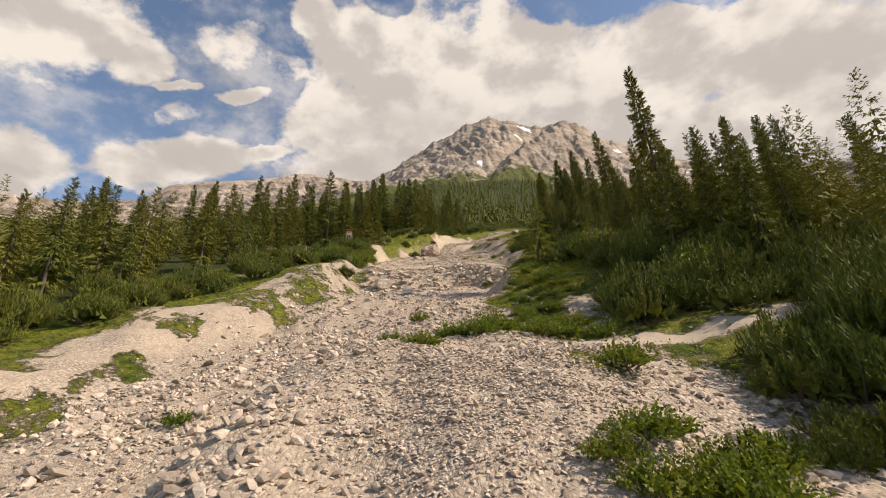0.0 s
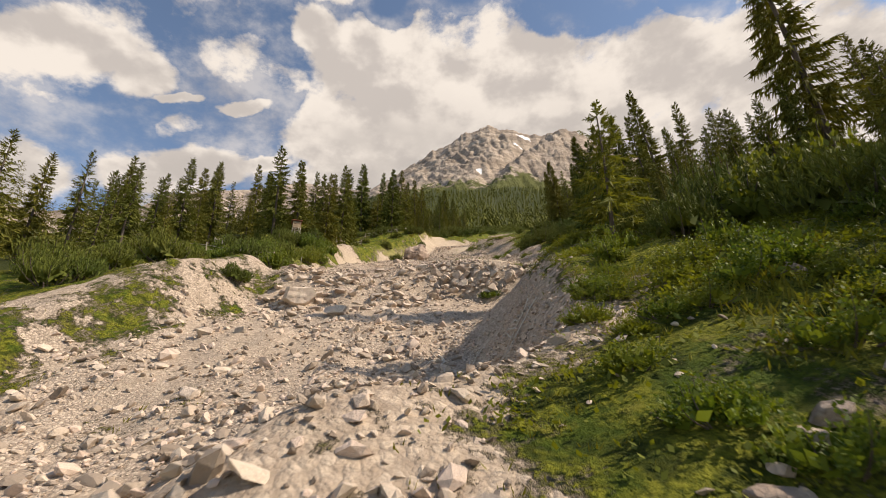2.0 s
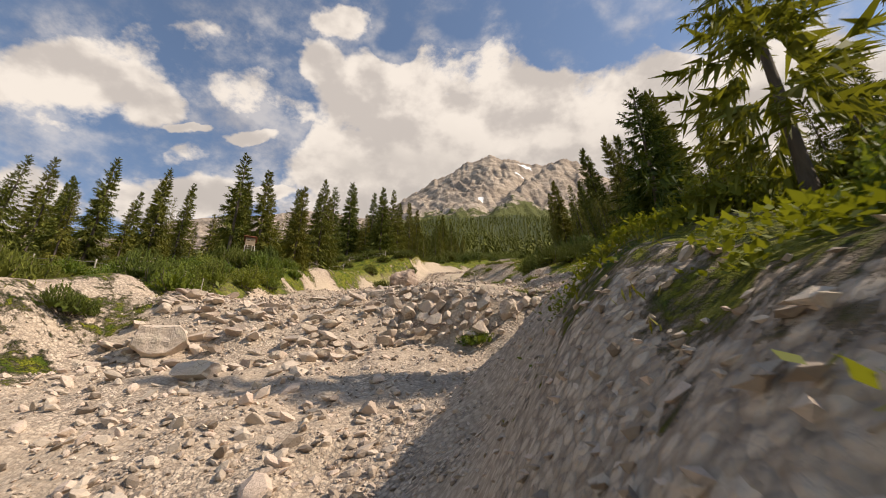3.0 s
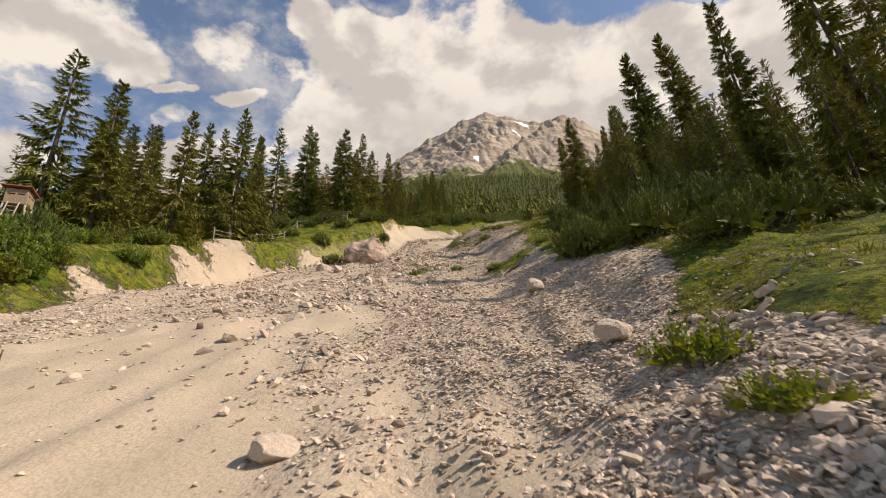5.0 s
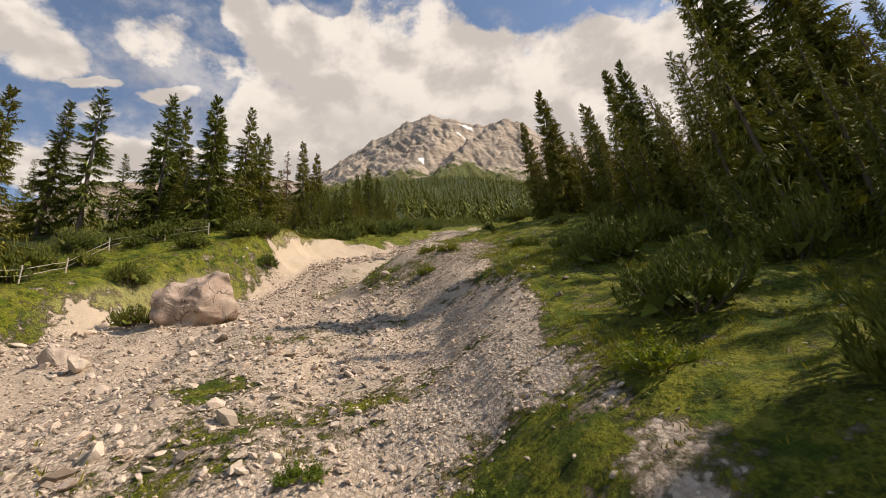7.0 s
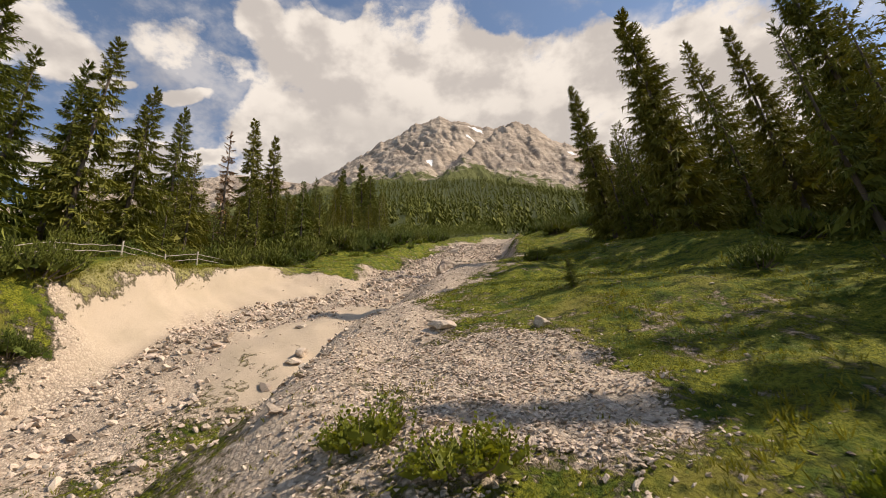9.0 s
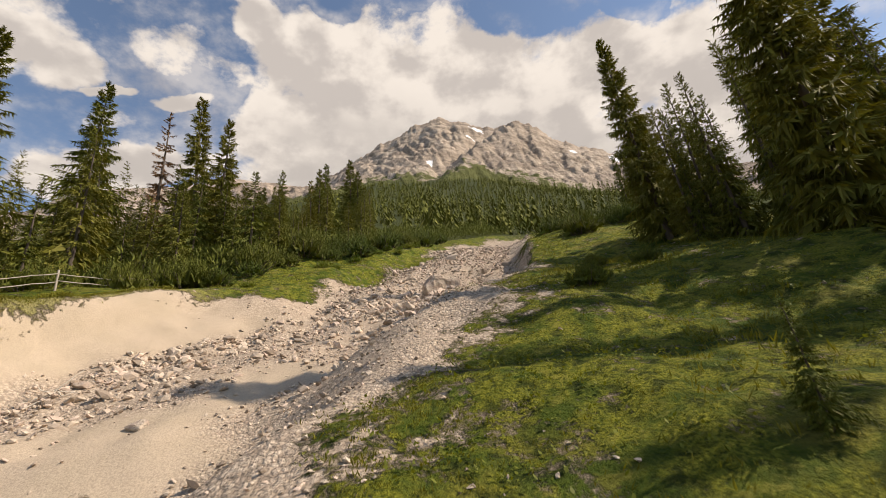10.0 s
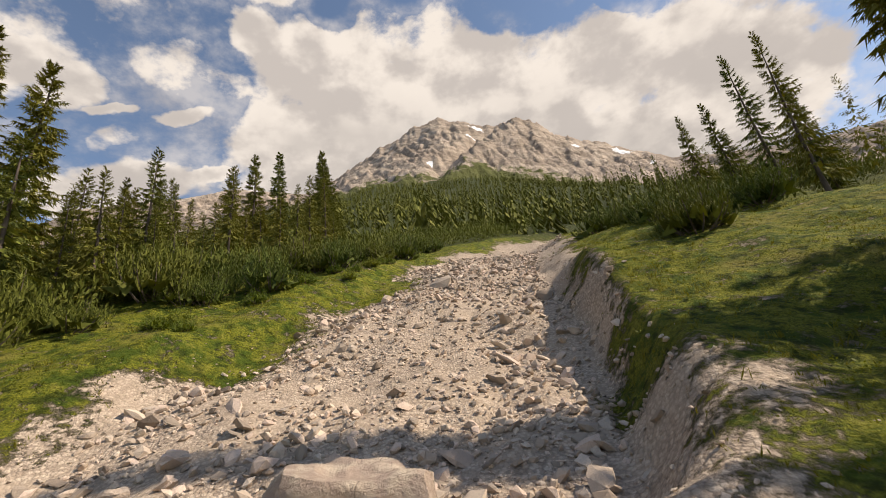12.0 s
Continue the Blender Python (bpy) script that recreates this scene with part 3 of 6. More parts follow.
    track = step(y, DAM_Y - 0.5, DAM_Y - 0.1) * (1 - step(y + 0.4 * n, DAM_Y + 0.9, DAM_Y + 1.5)) * step(x + 1.5 * n, 6.2, 8.5)
    all_ = np.maximum(np.maximum(left, right), np.maximum(mid, 0.85 * track))
    patchy = step(y, 100, 106) * (1 - step(y, 126, 132)) * (1 - step(x - cut(y, 4), 3, 12)) * (x > fr)
    all_ = all_ * (1 - 0.15 * patchy * step(rough(x, y, 2.6, 3, 2), -0.25, 0.35))
    all_ = np.maximum(all_, step(y + 2 * n, 203, 212))
    near = 1 - step(np.maximum(cut(y, 1) - x, x - cut(y, 4)), 10, 22)
    return np.clip(all_ * (1 - 0.95 * trail_mask(x, y)), 0, 1) * (1 - 0.24 * near)


def sand_mask(x, y):
    xl, fl, fr, xr = (cut(y, k) for k in range(1, 5))
    n = rough(x, y, 4.0, 3, 5)
    pan = lump(x, y, -2.0, 64, 10.5, 10.0) + 0.9 * lump(x, y, 9.5, 129, 4.0, 8.0, -35) + 0.7 * lump(x, y, -5.5, 97, 2.5, 7, -10)
    crest = step(y, DAM_Y - 0.2, DAM_Y + 0.8) * (1 - step(y, DAM_Y + 6, DAM_Y + 9)) * step(x, -10, -8) * (1 - step(x + 0.6 * n, 7.2, 8.4) * step(y, DAM_Y + 1.2, DAM_Y + 1.8))
    cliff = step(y, 126, 128.5) * (1 - step(y, 142, 147)) * step(x, xl - 0.5, xl + 0.2) * (1 - step(x + 0.8 * n, fl - 0.9, fl + 0.3))
    left = step(x, xl + 0.8, xl + 1.5) * (1 - step(x, fl - 0.5, fl + 0.8)) * (step(y, 91, 94) * (1 - step(y, 99, 103)) + step(y, 107, 110) * (1 - step(y, 118, 122)))
    rubble = 1 - step(y + 1.2 * n - np.interp(x, [-9, 0, 3, 6], [60.5, 59, 56.6, 54.2]), -0.5, 0.6)
    return np.clip((step(pan + 0.3 * n, 0.40, 0.70) + 0.9 * crest) * (1 - 0.85 * rubble) + cliff + 0.75 * left + trail_mask(x, y), 0, 1)


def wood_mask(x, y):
    """1 under the spruce woods, where needles and moss take over from turf, and on the dark soil under the track, its
    shade painted in.
    """
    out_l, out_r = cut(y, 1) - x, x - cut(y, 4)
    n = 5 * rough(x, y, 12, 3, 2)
    # soil under the track, coloured darker still to stand for its shade
    earth_shade = step(lump(x, y, 12.2, 51.2, 4.0, 1.9) + 0.03 * n, 0.30, 0.5)
    return np.clip(earth_shade + step(out_l + n, 9, 16) + 0.8 * step(out_r + n, 22, 34) + step(y + n, 205, 225), 0, 1)


def mesh_of(name, verts, faces, mat, smooth=False):
    """A mesh from arrays; faces all of one corner count."""
    verts, faces = np.asarray(verts, np.float32), np.asarray(faces, np.int32)
    me = bpy.data.meshes.new(name)
    me.vertices.add(len(verts))
    me.vertices.foreach_set("co", verts.ravel())
    n = faces.shape[1]
    me.loops.add(faces.size)
    me.loops.foreach_set("vertex_index", faces.ravel())
    me.polygons.add(len(faces))
    me.polygons.foreach_set("loop_start", np.arange(0, faces.size, n, dtype=np.int32))
    me.polygons.foreach_set("use_smooth", np.full(len(faces), smooth))
    me.update(calc_edges=True)
    me.materials.append(mat)
    return me


def spread(lo, hi, fine_lo, fine_hi, pitch, most):
    """Sheet lines: even in the fine stretch, widening outside it."""
    mid = np.arange(fine_lo, fine_hi + pitch / 2, pitch)

    def outward(start, end):
        made, gap = [], pitch
        while start < end:
            gap = min(gap * 1.09, most)
            start += gap
            made.append(start)
        return np.array(made)

    return np.r_[-outward(-fine_lo, -lo)[::-1], mid, outward(fine_hi, hi)]


def sheet(name, xs, ys, height, mat, fields):
    gx, gy = np.meshgrid(xs, ys)
    z = height(gx, gy)
    nx, ny = len(xs), len(ys)
    idx = np.arange(nx * ny).reshape(ny, nx)
    faces = np.stack([idx[:-1, :-1], idx[:-1, 1:], idx[1:, 1:], idx[1:, :-1]], -1).reshape(-1, 4)
    me = mesh_of(name, np.stack([gx, gy, z], -1).reshape(-1, 3), faces, mat, True)
    for key, fun in fields.items():
        me.attributes.new(key, "FLOAT", "POINT").data.foreach_set("value", fun(gx, gy).astype(np.float32).ravel())
    return new(name, me)


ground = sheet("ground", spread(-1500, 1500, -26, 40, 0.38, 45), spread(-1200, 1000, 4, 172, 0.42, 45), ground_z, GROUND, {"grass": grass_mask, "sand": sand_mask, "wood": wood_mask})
tagged(ground, "stony torrent bed between turf banks on a mountain slope", "ground", kind="structure")

# ---- mountains ----
# azimuth (degrees east of north, north is +y) and elevation of the crest, as seen from the torrent
CREST = [(-75, 17), (-60, 19), (-45, 20), (-38, 21.8), (-35, 24.0), (-31.5, 25.2), (-24.5, 26.6), (-19.7, 27.9), (-14.5, 27.8), (-10.5, 27.2), (-8.5, 28.2), (-5.7, 29.6), (-2.6, 31.4), (0, 32.6), (3.5, 34.0), (7.3, 35.1), (9, 34.9), (11.3, 34.4), (14.5, 33.2), (17, 32.8), (18.7, 32.9), (21, 32.4), (23.8, 30.2), (26.5, 28.7), (29.3, 27.2), (33, 25.0), (36.2, 23.2), (42, 21.5), (50, 19.5), (60, 18), (75, 16)]
BASE = [(-75, 14), (-38, 17), (-20, 22), (-8, 26.5), (0, 26.6), (9, 25.4), (17, 23.8), (24, 21.5), (30, 19.5), (37, 17.0), (50, 15), (75, 13)]


def mountain():
    az = np.radians(np.linspace(-62, 62, 620))
    u = np.linspace(0, 1.3, 180)
    A, U = np.meshgrid(az, u)
    D = np.degrees(A)
    crest, base = (np.tan(np.radians(np.interp(D, *np.array(t, float).T))) for t in (CREST, BASE))
    near, far = 640.0, 1650.0
    R = near + (far - near) * U
    V = np.clip(U, 0, 1)
    X, Y = 8 + R * np.sin(A), 60 + R * np.cos(A)
    elev = base + (crest - base) * V**0.85
    z = 24 + R * elev
    hi = np.clip(V, 0, 1) * (1 - V**5)
    # a spur comes down from the second top; gullies and ledges slant across the faces
    line = 19.0 - 13.0 * (1 - V) ** 0.9
    z = z + hi * 75 * np.exp(-np.abs((D - line - 2.0) / 3.0) ** 1.5) - hi * 70 * np.exp(-(((D - line + 1.3) / 1.5) ** 2))
    ribs = 1 - np.abs(rough(D * 16 + U * 130, U * 120, 40, 6, 2, 0.62))
    z = z + hi * 34 * (ribs - 0.55) + (0.15 + hi) * 13 * rough(D * 18 + U * 260, U * 700, 46, 6, 1, 0.72)
    # slanting ledges
    bed = D * 9 + U * 520 + 10 * rough(D * 10, U * 300, 50, 4, 3, 0.6)
    z = z + (0.05 + hi) * 7 * (np.abs((bed / 26.0) % 2 - 1) - 0.5)
    z = z + (0.1 + hi) * 7 * (np.abs(rough(D * 20 - U * 90, U * 900, 34, 4, 4, 0.75)) - 0.3)
    tooth = np.interp(D, [-9, -5, 25, 35], [0, 1, 1, 0.3])
    z = z + V**6 * tooth * 9 * rough(D * 34, U * 0, 40, 5, 3, 0.7) * (U <= 1.01)
    z = np.where(U > 1, z - (U - 1) * (far - near) * 0.9, z)
    # foot falls away under the wooded slope
    z = z - 60 * (1 - step(U, 0, 0.10))
    nx, ny = len(az), len(u)
    idx = np.arange(nx * ny).reshape(ny, nx)
    faces = np.stack([idx[:-1, :-1], idx[:-1, 1:], idx[1:, 1:], idx[1:, :-1]], -1).reshape(-1, 4)
    me = mesh_of("mountain", np.stack([X, Y, z], -1).reshape(-1, 3), faces, ROCK, True)
    streaks = [(13.6, 0.93, 1.1, 0.03), (17.2, 0.93, 1.0, 0.025), (12.6, 0.80, 0.9, 0.015), (31.0, 0.88, 1.3, 0.05), (34.0, 0.72, 0.8, 0.04), (26.0, 0.80, 0.8, 0.03), (6.5, 0.36, 0.5, 0.02)]
    snow = sum(np.exp(-(((D - a - 9 * (V - v)) / w) ** 2) - ((V - v) / t) ** 2) for a, v, w, t in streaks)
    green = np.interp(V, [0, 0.12, 0.32, 0.5], [1.0, 0.75, 0.32, 0.0]) + np.where(D < -8, 0.25 * (1 - V), 0) + 0.3 * np.exp(-(((D - 14) / 2.2) ** 2) - ((V - 0.2) / 0.12) ** 2)
    for key, val in (("snow", snow), ("green", green)):
        me.attributes.new(key, "FLOAT", "POINT").data.foreach_set("value", val.astype(np.float32).ravel())
    return tagged(new("mountain", me), "grey limestone mountain with snow streaks above wooded slopes", "mountain", kind="structure")


mountain()


# ---- plants ----
def frond(points, ways, sides):
    """Thin four-cornered sprigs: from each point along its way, as wide as twice its side."""
    p, d, s = (np.asarray(v, float) for v in (points, ways, sides))
    verts = np.stack([p, p + 0.42 * d + s, p + d, p + 0.42 * d - s], 1).reshape(-1, 3)
    return verts, np.arange(len(verts)).reshape(-1, 4)


def unit(v):
    return v / np.maximum(np.linalg.norm(v, axis=-1, keepdims=True), 1e-9)


def slivers(points, ways, sides):
    """Thin three-cornered twigs: from each point along its way, as wide at the root as twice its side."""
    p, d, s = (np.asarray(v, float) for v in (points, ways, sides))
    verts = np.stack([p - s, p + s, p + d], 1).reshape(-1, 3)
    return verts, np.arange(len(verts)).reshape(-1, 3)


def spruce_crown(seed, high, reach, whorls, arms, stations, bare=0.06, thin=1.0, ragged=0.3, core=2):
    """Drooping boughs in whorls on a spruce of that height and reach: a dark inner mass, and combs of fine hanging twigs along every bough."""
    r = np.random.RandomState(seed)
    z = bare * high + (high * 0.99 - bare * high) * np.repeat(np.linspace(0, 1, whorls) ** 0.9, arms)
    z = z + r.uniform(-0.5, 0.5, z.size) * high / whorls
    f = np.clip((z - bare * high) / (high * (1 - bare)), 0, 1)
    az = r.uniform(0, 2 * np.pi, z.size)
    lobes = 1 + 0.22 * np.sin(az * 2 + r.uniform(0, 6) + f * 5) + 0.12 * np.sin(az * 3 + f * 11)
    skirt = np.interp(f, [0, 0.08, 0.2, 1], [0.72, 0.95, 1, 1])
    size = reach * lobes * skirt * (1 - f) ** 0.92 * r.uniform(1 - ragged, 1.1 + ragged / 3, z.size) + 0.02 * high
    keep = r.uniform(size=z.size) < thin
    z, f, az, size = (v[keep] for v in (z, f, az, size))
    out = np.stack([np.cos(az), np.sin(az), 0 * az], -1)
    across = np.stack([-np.sin(az), np.cos(az), 0 * az], -1)
    droop = np.interp(f, [0, 0.6, 1], [0.62, 0.36, -0.5]) + r.uniform(-0.12, 0.12, z.size)

    def at(s):
        p = out * (size * s)[:, None]
        p[:, 2] = z - droop * size * s + 0.26 * size * s * s
        return p

    pts, ways, sides = [], [], []
    # the inner mass: broad hanging sprays close to the stem
    for k in range(core):
        s = (0.08 + 0.5 * (k + r.uniform(0, 0.7, z.size)) / core)
        way = unit(out * 0.8 + across * r.uniform(-0.8, 0.8, z.size)[:, None] + np.array([0, 0, -0.75]))
        long = 0.34 * size + 0.004 * high
        pts.append(at(s)), ways.append(way * long[:, None])
        sides.append(unit(np.cross(way, np.array([0, 0, 1.0])) + 0.6 * r.normal(size=way.shape)) * (0.30 * long)[:, None])
    # the outer boughs: a comb of twigs on both sides and beneath
    for k in range(stations):
        for turn in (-1, 1, 0):
            s = 0.30 + 0.70 * (k + r.uniform(0, 1.0, z.size)) / stations
            twig = (size * (0.12 + 0.22 * (1.05 - s)) + 0.009 * high) * r.uniform(0.7, 1.25, z.size)
            if turn:
                a = turn * r.uniform(0.35, 1.05, z.size)
                way = out * np.cos(a)[:, None] + across * np.sin(a)[:, None]
                way[:, 2] = np.interp(f, [0, 0.7, 1], [-0.50, -0.30, 0.35]) + r.uniform(-0.25, 0.2, z.size)
            else:
                way = out * 0.30 + across * r.uniform(-0.35, 0.35, z.size)[:, None]
                way[:, 2] = np.interp(f, [0, 0.8, 1], [-1.0, -0.8, 0.5])
            way = unit(way)
            pts.append(at(s)), ways.append(way * twig[:, None])
            sides.append(unit(np.cross(way, np.array([0, 0, 1.0])) + 0.7 * r.normal(size=way.shape)) * (twig * r.uniform(0.07, 0.13, z.size) + 0.0010 * high)[:, None])
    tip = unit(out + np.array([0, 0, -0.1]))
    pts.append(at(0.86)), ways.append(tip * (0.32 * size)[:, None]), sides.append(across * (0.035 * size + 0.001 * high)[:, None])
    top = np.zeros((3, 3))
    top[:, 2] = high * np.array([0.95, 0.965, 0.98])
    lift = np.array([[0.006, 0, 0.05], [-0.008, 0.006, 0.04], [0, -0.006, 0.03]]) * high
    pts.append(top), ways.append(lift), sides.append(np.array([[0.004, 0, 0], [0, 0.004, 0], [0.003, 0.003, 0]]) * high)
    return slivers(np.concatenate(pts), np.concatenate(ways), np.concatenate(sides))


def tube(path, radii, ring=7):
    """A tapered limb along a path."""
    path = np.asarray(path, float)
    way = unit(np.gradient(path, axis=0))
    ref = np.where(np.abs(way[:, 2:]) > 0.9, np.array([[1.0, 0, 0]]), np.array([[0, 0, 1.0]]))
    a = unit(np.cross(way, ref))
    b = np.cross(way, a)
    t = np.linspace(0, 2 * np.pi, ring, endpoint=False)
    verts = (path[:, None] + np.asarray(radii)[:, None, None] * (np.cos(t)[None, :, None] * a[:, None] + np.sin(t)[None, :, None] * b[:, None])).reshape(-1, 3)
    n = len(path)
    faces = [(i * ring + j, i * ring + (j + 1) % ring, (i + 1) * ring + (j + 1) % ring, (i + 1) * ring + j) for i in range(n - 1) for j in range(ring)]
    return verts, np.array(faces)


def merged(pieces):
    verts, faces, n = [], [], 0
    for v, f in pieces:
        verts.append(np.asarray(v)), faces.append(np.asarray(f) + n)
        n += len(v)
    return np.concatenate(verts), np.concatenate(faces)


def part(name, verts, faces, mat, parent, label="", smooth=False):
    ob = new(name, mesh_of(name, verts, faces, mat, smooth))
    ob.parent = parent
    return tagged(ob, label)


def trunk_of(seed, high, thick, bend=0.0):
    r = np.random.RandomState(seed)
    s = np.linspace(0, 1, 9)
    path = np.stack([bend * s * s + 0.02 * high * 0.2 * np.sin(5 * s + r.uniform(0, 6)), 0.01 * high * np.sin(4 * s), high * s - 0.6 * (s == 0)], -1)
    rad = thick * (1 - s) ** 0.8 + 0.015
    rad[0] *= 1.5
    return tube(path, rad, 8)


def make_spruce(seed, high, reach, whorls, arms, stations, label, thin=1.0, bare=0.06, ragged=0.3, crown_mat=None, crown_label="", core=2):
    tree = tagged(new("spruce_tree"), label, "tree", "spruces along the torrent")
    v, f = trunk_of(seed, high, 0.0135 * high)
    part("trunk", v, f, BARK, tree, smooth=True)
    v, f = spruce_crown(seed, high, reach, whorls, arms, stations, bare, thin, ragged, core)
    part("crown", v, f, crown_mat or SPRUCE, tree, crown_label)
    return tree


class Patterns:
    """Patterns of one kind: the first use moves the pattern itself, later ones copy it."""

    def __init__(self, made):
        self.made, self.used, self.size = made, [False] * len(made), {}

    def place(self, k, x, y, z, scale=1.0, turn=0.0, tip=(0.0, 0.0), wide=1.0, label=""):
        m = Matrix.LocRotScale((x, y, z), Euler((radians(tip[0]), radians(tip[1]), radians(turn))), (scale * wide, scale * wide, scale))
        ob = self.made[k]
        if self.used[k]:
            rest = ob.matrix_basis.copy()
            ob.scale = (1, 1, 1)
            new_ob = copy_thing(ob, Matrix.Identity(4))
            new_ob.matrix_basis = m
            ob.matrix_basis = rest
            ob = new_ob
        else:
            self.used[k] = True
            ob.matrix_basis = m
        return tagged(ob, label) if label else ob


DARK = "tall dark green spruce with drooping boughs on the bank"
TALL = Patterns(
    [
        make_spruce(11, 20, 3.7, 46, 6, 8, DARK),
        make_spruce(12, 20, 3.2, 46, 6, 8, "slender dark green spruce with drooping boughs on the slope", thin=0.92),
        make_spruce(13, 20, 4.0, 46, 6, 8, "broad dark green spruce with boughs down to the turf", ragged=0.4),
        make_spruce(14, 20, 3.2, 42, 6, 9, "ragged spruce with thin gappy boughs", thin=0.7, bare=0.14, ragged=0.5, core=1),
        make_spruce(15, 20, 3.4, 44, 6, 8, DARK, thin=0.85, bare=0.16, ragged=0.4),
        make_spruce(16, 20, 3.5, 56, 8, 10, DARK, ragged=0.4),
        make_spruce(17, 20, 3.1, 54, 8, 10, "tall dark spruce with gappy drooping boughs on the bank", thin=0.72, bare=0.1, ragged=0.55, core=1),
    ]
)
WOOD = Patterns(
    [
        make_spruce(21, 18, 3.1, 36, 6, 5, "green spruce standing in the wood edge"),
        make_spruce(22, 18, 2.7, 36, 6, 5, "slender green spruce standing in the wood", thin=0.9),
        make_spruce(23, 18, 3.4, 36, 6, 5, "broad green spruce standing in the wood", ragged=0.45),
    ]
)
YOUNG = Patterns([make_spruce(31, 5, 1.5, 34, 7, 8, "young light green spruce on the turf bank", bare=0.02, crown_mat=PINE)])
LARCH = surface("larch_needles", needles((0.07, 0.10, 0.018), (0.17, 0.20, 0.038)), 0.75, shine=(0.3, (1.4, 1.3, 0.5)))
LIGHT = Patterns([make_spruce(35, 9, 2.6, 34, 7, 9, "light green young larch with spreading airy boughs", bare=0.03, thin=0.75, ragged=0.5, crown_mat=LARCH, core=0)])
DEAD = Patterns([make_spruce(41, 18, 2.0, 38, 5, 8, "dying spruce with reddish brown bare boughs", thin=0.62, bare=0.1, ragged=0.5, crown_mat=DRY, crown_label="dry reddish brown twigs")])

# single trees: x, y, height of the top over the valley's slope, pattern
LEFT_A = [
    (-51.7, 63, 16.2, 0), (-42, 58, 13.0, 2), (-33, 58.5, 12.5, 0), (-48, 56, 14, 1), (-56.6, 129.5, 25.4, 1), (-46, 131.5, 25.3, 0), (-19.8, 88, 17.0, 1),
    (-26, 96, 16.5, 0), (-49.4, 90, 17.3, 2), (-25.9, 118.5, 19.8, 4), (-30, 82, 16, 0), (-22.6, 86.5, 19.3, 3), (-18.3, 142, 24.8, 1), (-37, 74, 15.5, 4),
    (-27, 70, 14, 0), (-74, 136, 25, 0), (-60, 100, 19, 2), (-33, 108, 18.5, 1), (-40, 96, 17.5, 0), (-64, 78, 18, 0), (-38, 120, 21, 3), (-29, 103, 15, 2),
]
LEFT_B = [
    (-22, 96, 14.6, 4), (-15.8, 93, 14.8, 0), (-19.2, 124.3, 21.3, 3), (-6.5, 135, 22.4, 4), (-20.1, 103.5, 16.5, 1), (-15.7, 103.2, 18.4, 2), (-23, 125, 20.6, 1),
    (-16.6, 110.5, 16.0, 0), (-18, 136, 25.6, 0), (-8.3, 128, 21.2, 0), (-12.6, 141, 22.6, 1), (-12.7, 159, 23.7, 2), (-2.1, 166, 20.6, 0), (-5.5, 139, 19.0, 2),
    (-4.7, 164, 23.2, 1), (-0.9, 169, 12.2, 3), (-1.3, 175.5, 11.4, 1), (3.4, 170.3, 13.9, 3), (-1.1, 163.5, 11.6, 0), (0.8, 171, 11.4, 1), (5.0, 181, 13.6, 3), (5.2, 188, 16.6, 1), (4.4, 203, 20.6, 1), (7.2, 226, 26.0, 0), (10.6, 207, 19, 2),
]
RIGHT_A = [
    (23.6, 44.8, 24.5, 6), (33.2, 80, 24.6, 6), (37.2, 43.4, 17.8, 4), (35.7, 49.2, 17.0, 0), (52, 62, 21.0, 1), (58, 70, 24.0, 0), (31.2, 70.2, 15.2, 6), (27.0, 70.4, 17.2, 6),
    (18.7, 57, 13.2, 5), (29.0, 53.5, 13.0, 2), (43, 57, 21.0, 0), (45, 50, 18.5, 3), (30, 38, 14, 2), (48, 44, 17.5, 0), (42, 84, 23, 1), (52, 90, 24, 2), (60, 56, 20, 1), (68, 78, 26, 2), (27, 31, 11, 1), (36, 30, 13, 0), (23, 49.5, 11, 2), (25.5, 52, 12, 0), (22, 43.6, 11.2, 5), (27.5, 47.5, 12.5, 2), (28.5, 54, 12, 0),
]
RIGHT_B = [
    (29.8, 96.8, 21.5, 5), (28.4, 82.4, 18.2, 6), (33.5, 96, 23.9, 5), (33.0, 110.5, 17.6, 5), (38.4, 126.6, 18.1, 6), (39.8, 123, 22.3, 5), (36.8, 141, 8.5, 2), (33.9, 130.5, 22.0, 5),
    (39.6, 95, 13.0, 2), (62, 106, 24.6, 0), (40.4, 141.7, 9.0, 2), (37.4, 147, 21.6, 5), (42, 134, 21, 0), (59, 139, 14.0, 4), (45, 149.2, 13.4, 2),
    (48.6, 168, 13.2, 1), (66, 193, 18.2, 0), (59.5, 176, 21.0, 3), (51.1, 164, 17.6, 3), (54, 166, 14, 0), (46, 104, 22, 2),
]
rnd = random.Random(5)


def stand(kind, x, y, top, k, base_high, lean=1.5):
    # trees on the banks lean a little over the torrent; the top stands where it is given
    tip = rnd.uniform(-lean, lean) + (-4.5 if x > 15 else 2.5)
    x = x - top * math.sin(radians(tip))
    z = float(ground_z(x, y))
    high = float(slope(y)) + top - z
    return kind.place(k, x, y, z - 0.05, high / base_high, 0.0, (rnd.uniform(-lean, lean), tip), wide=rnd.uniform(0.88, 1.1) * rnd.choice((1, -1)) * (0.8 if x > 15 else 1.0))


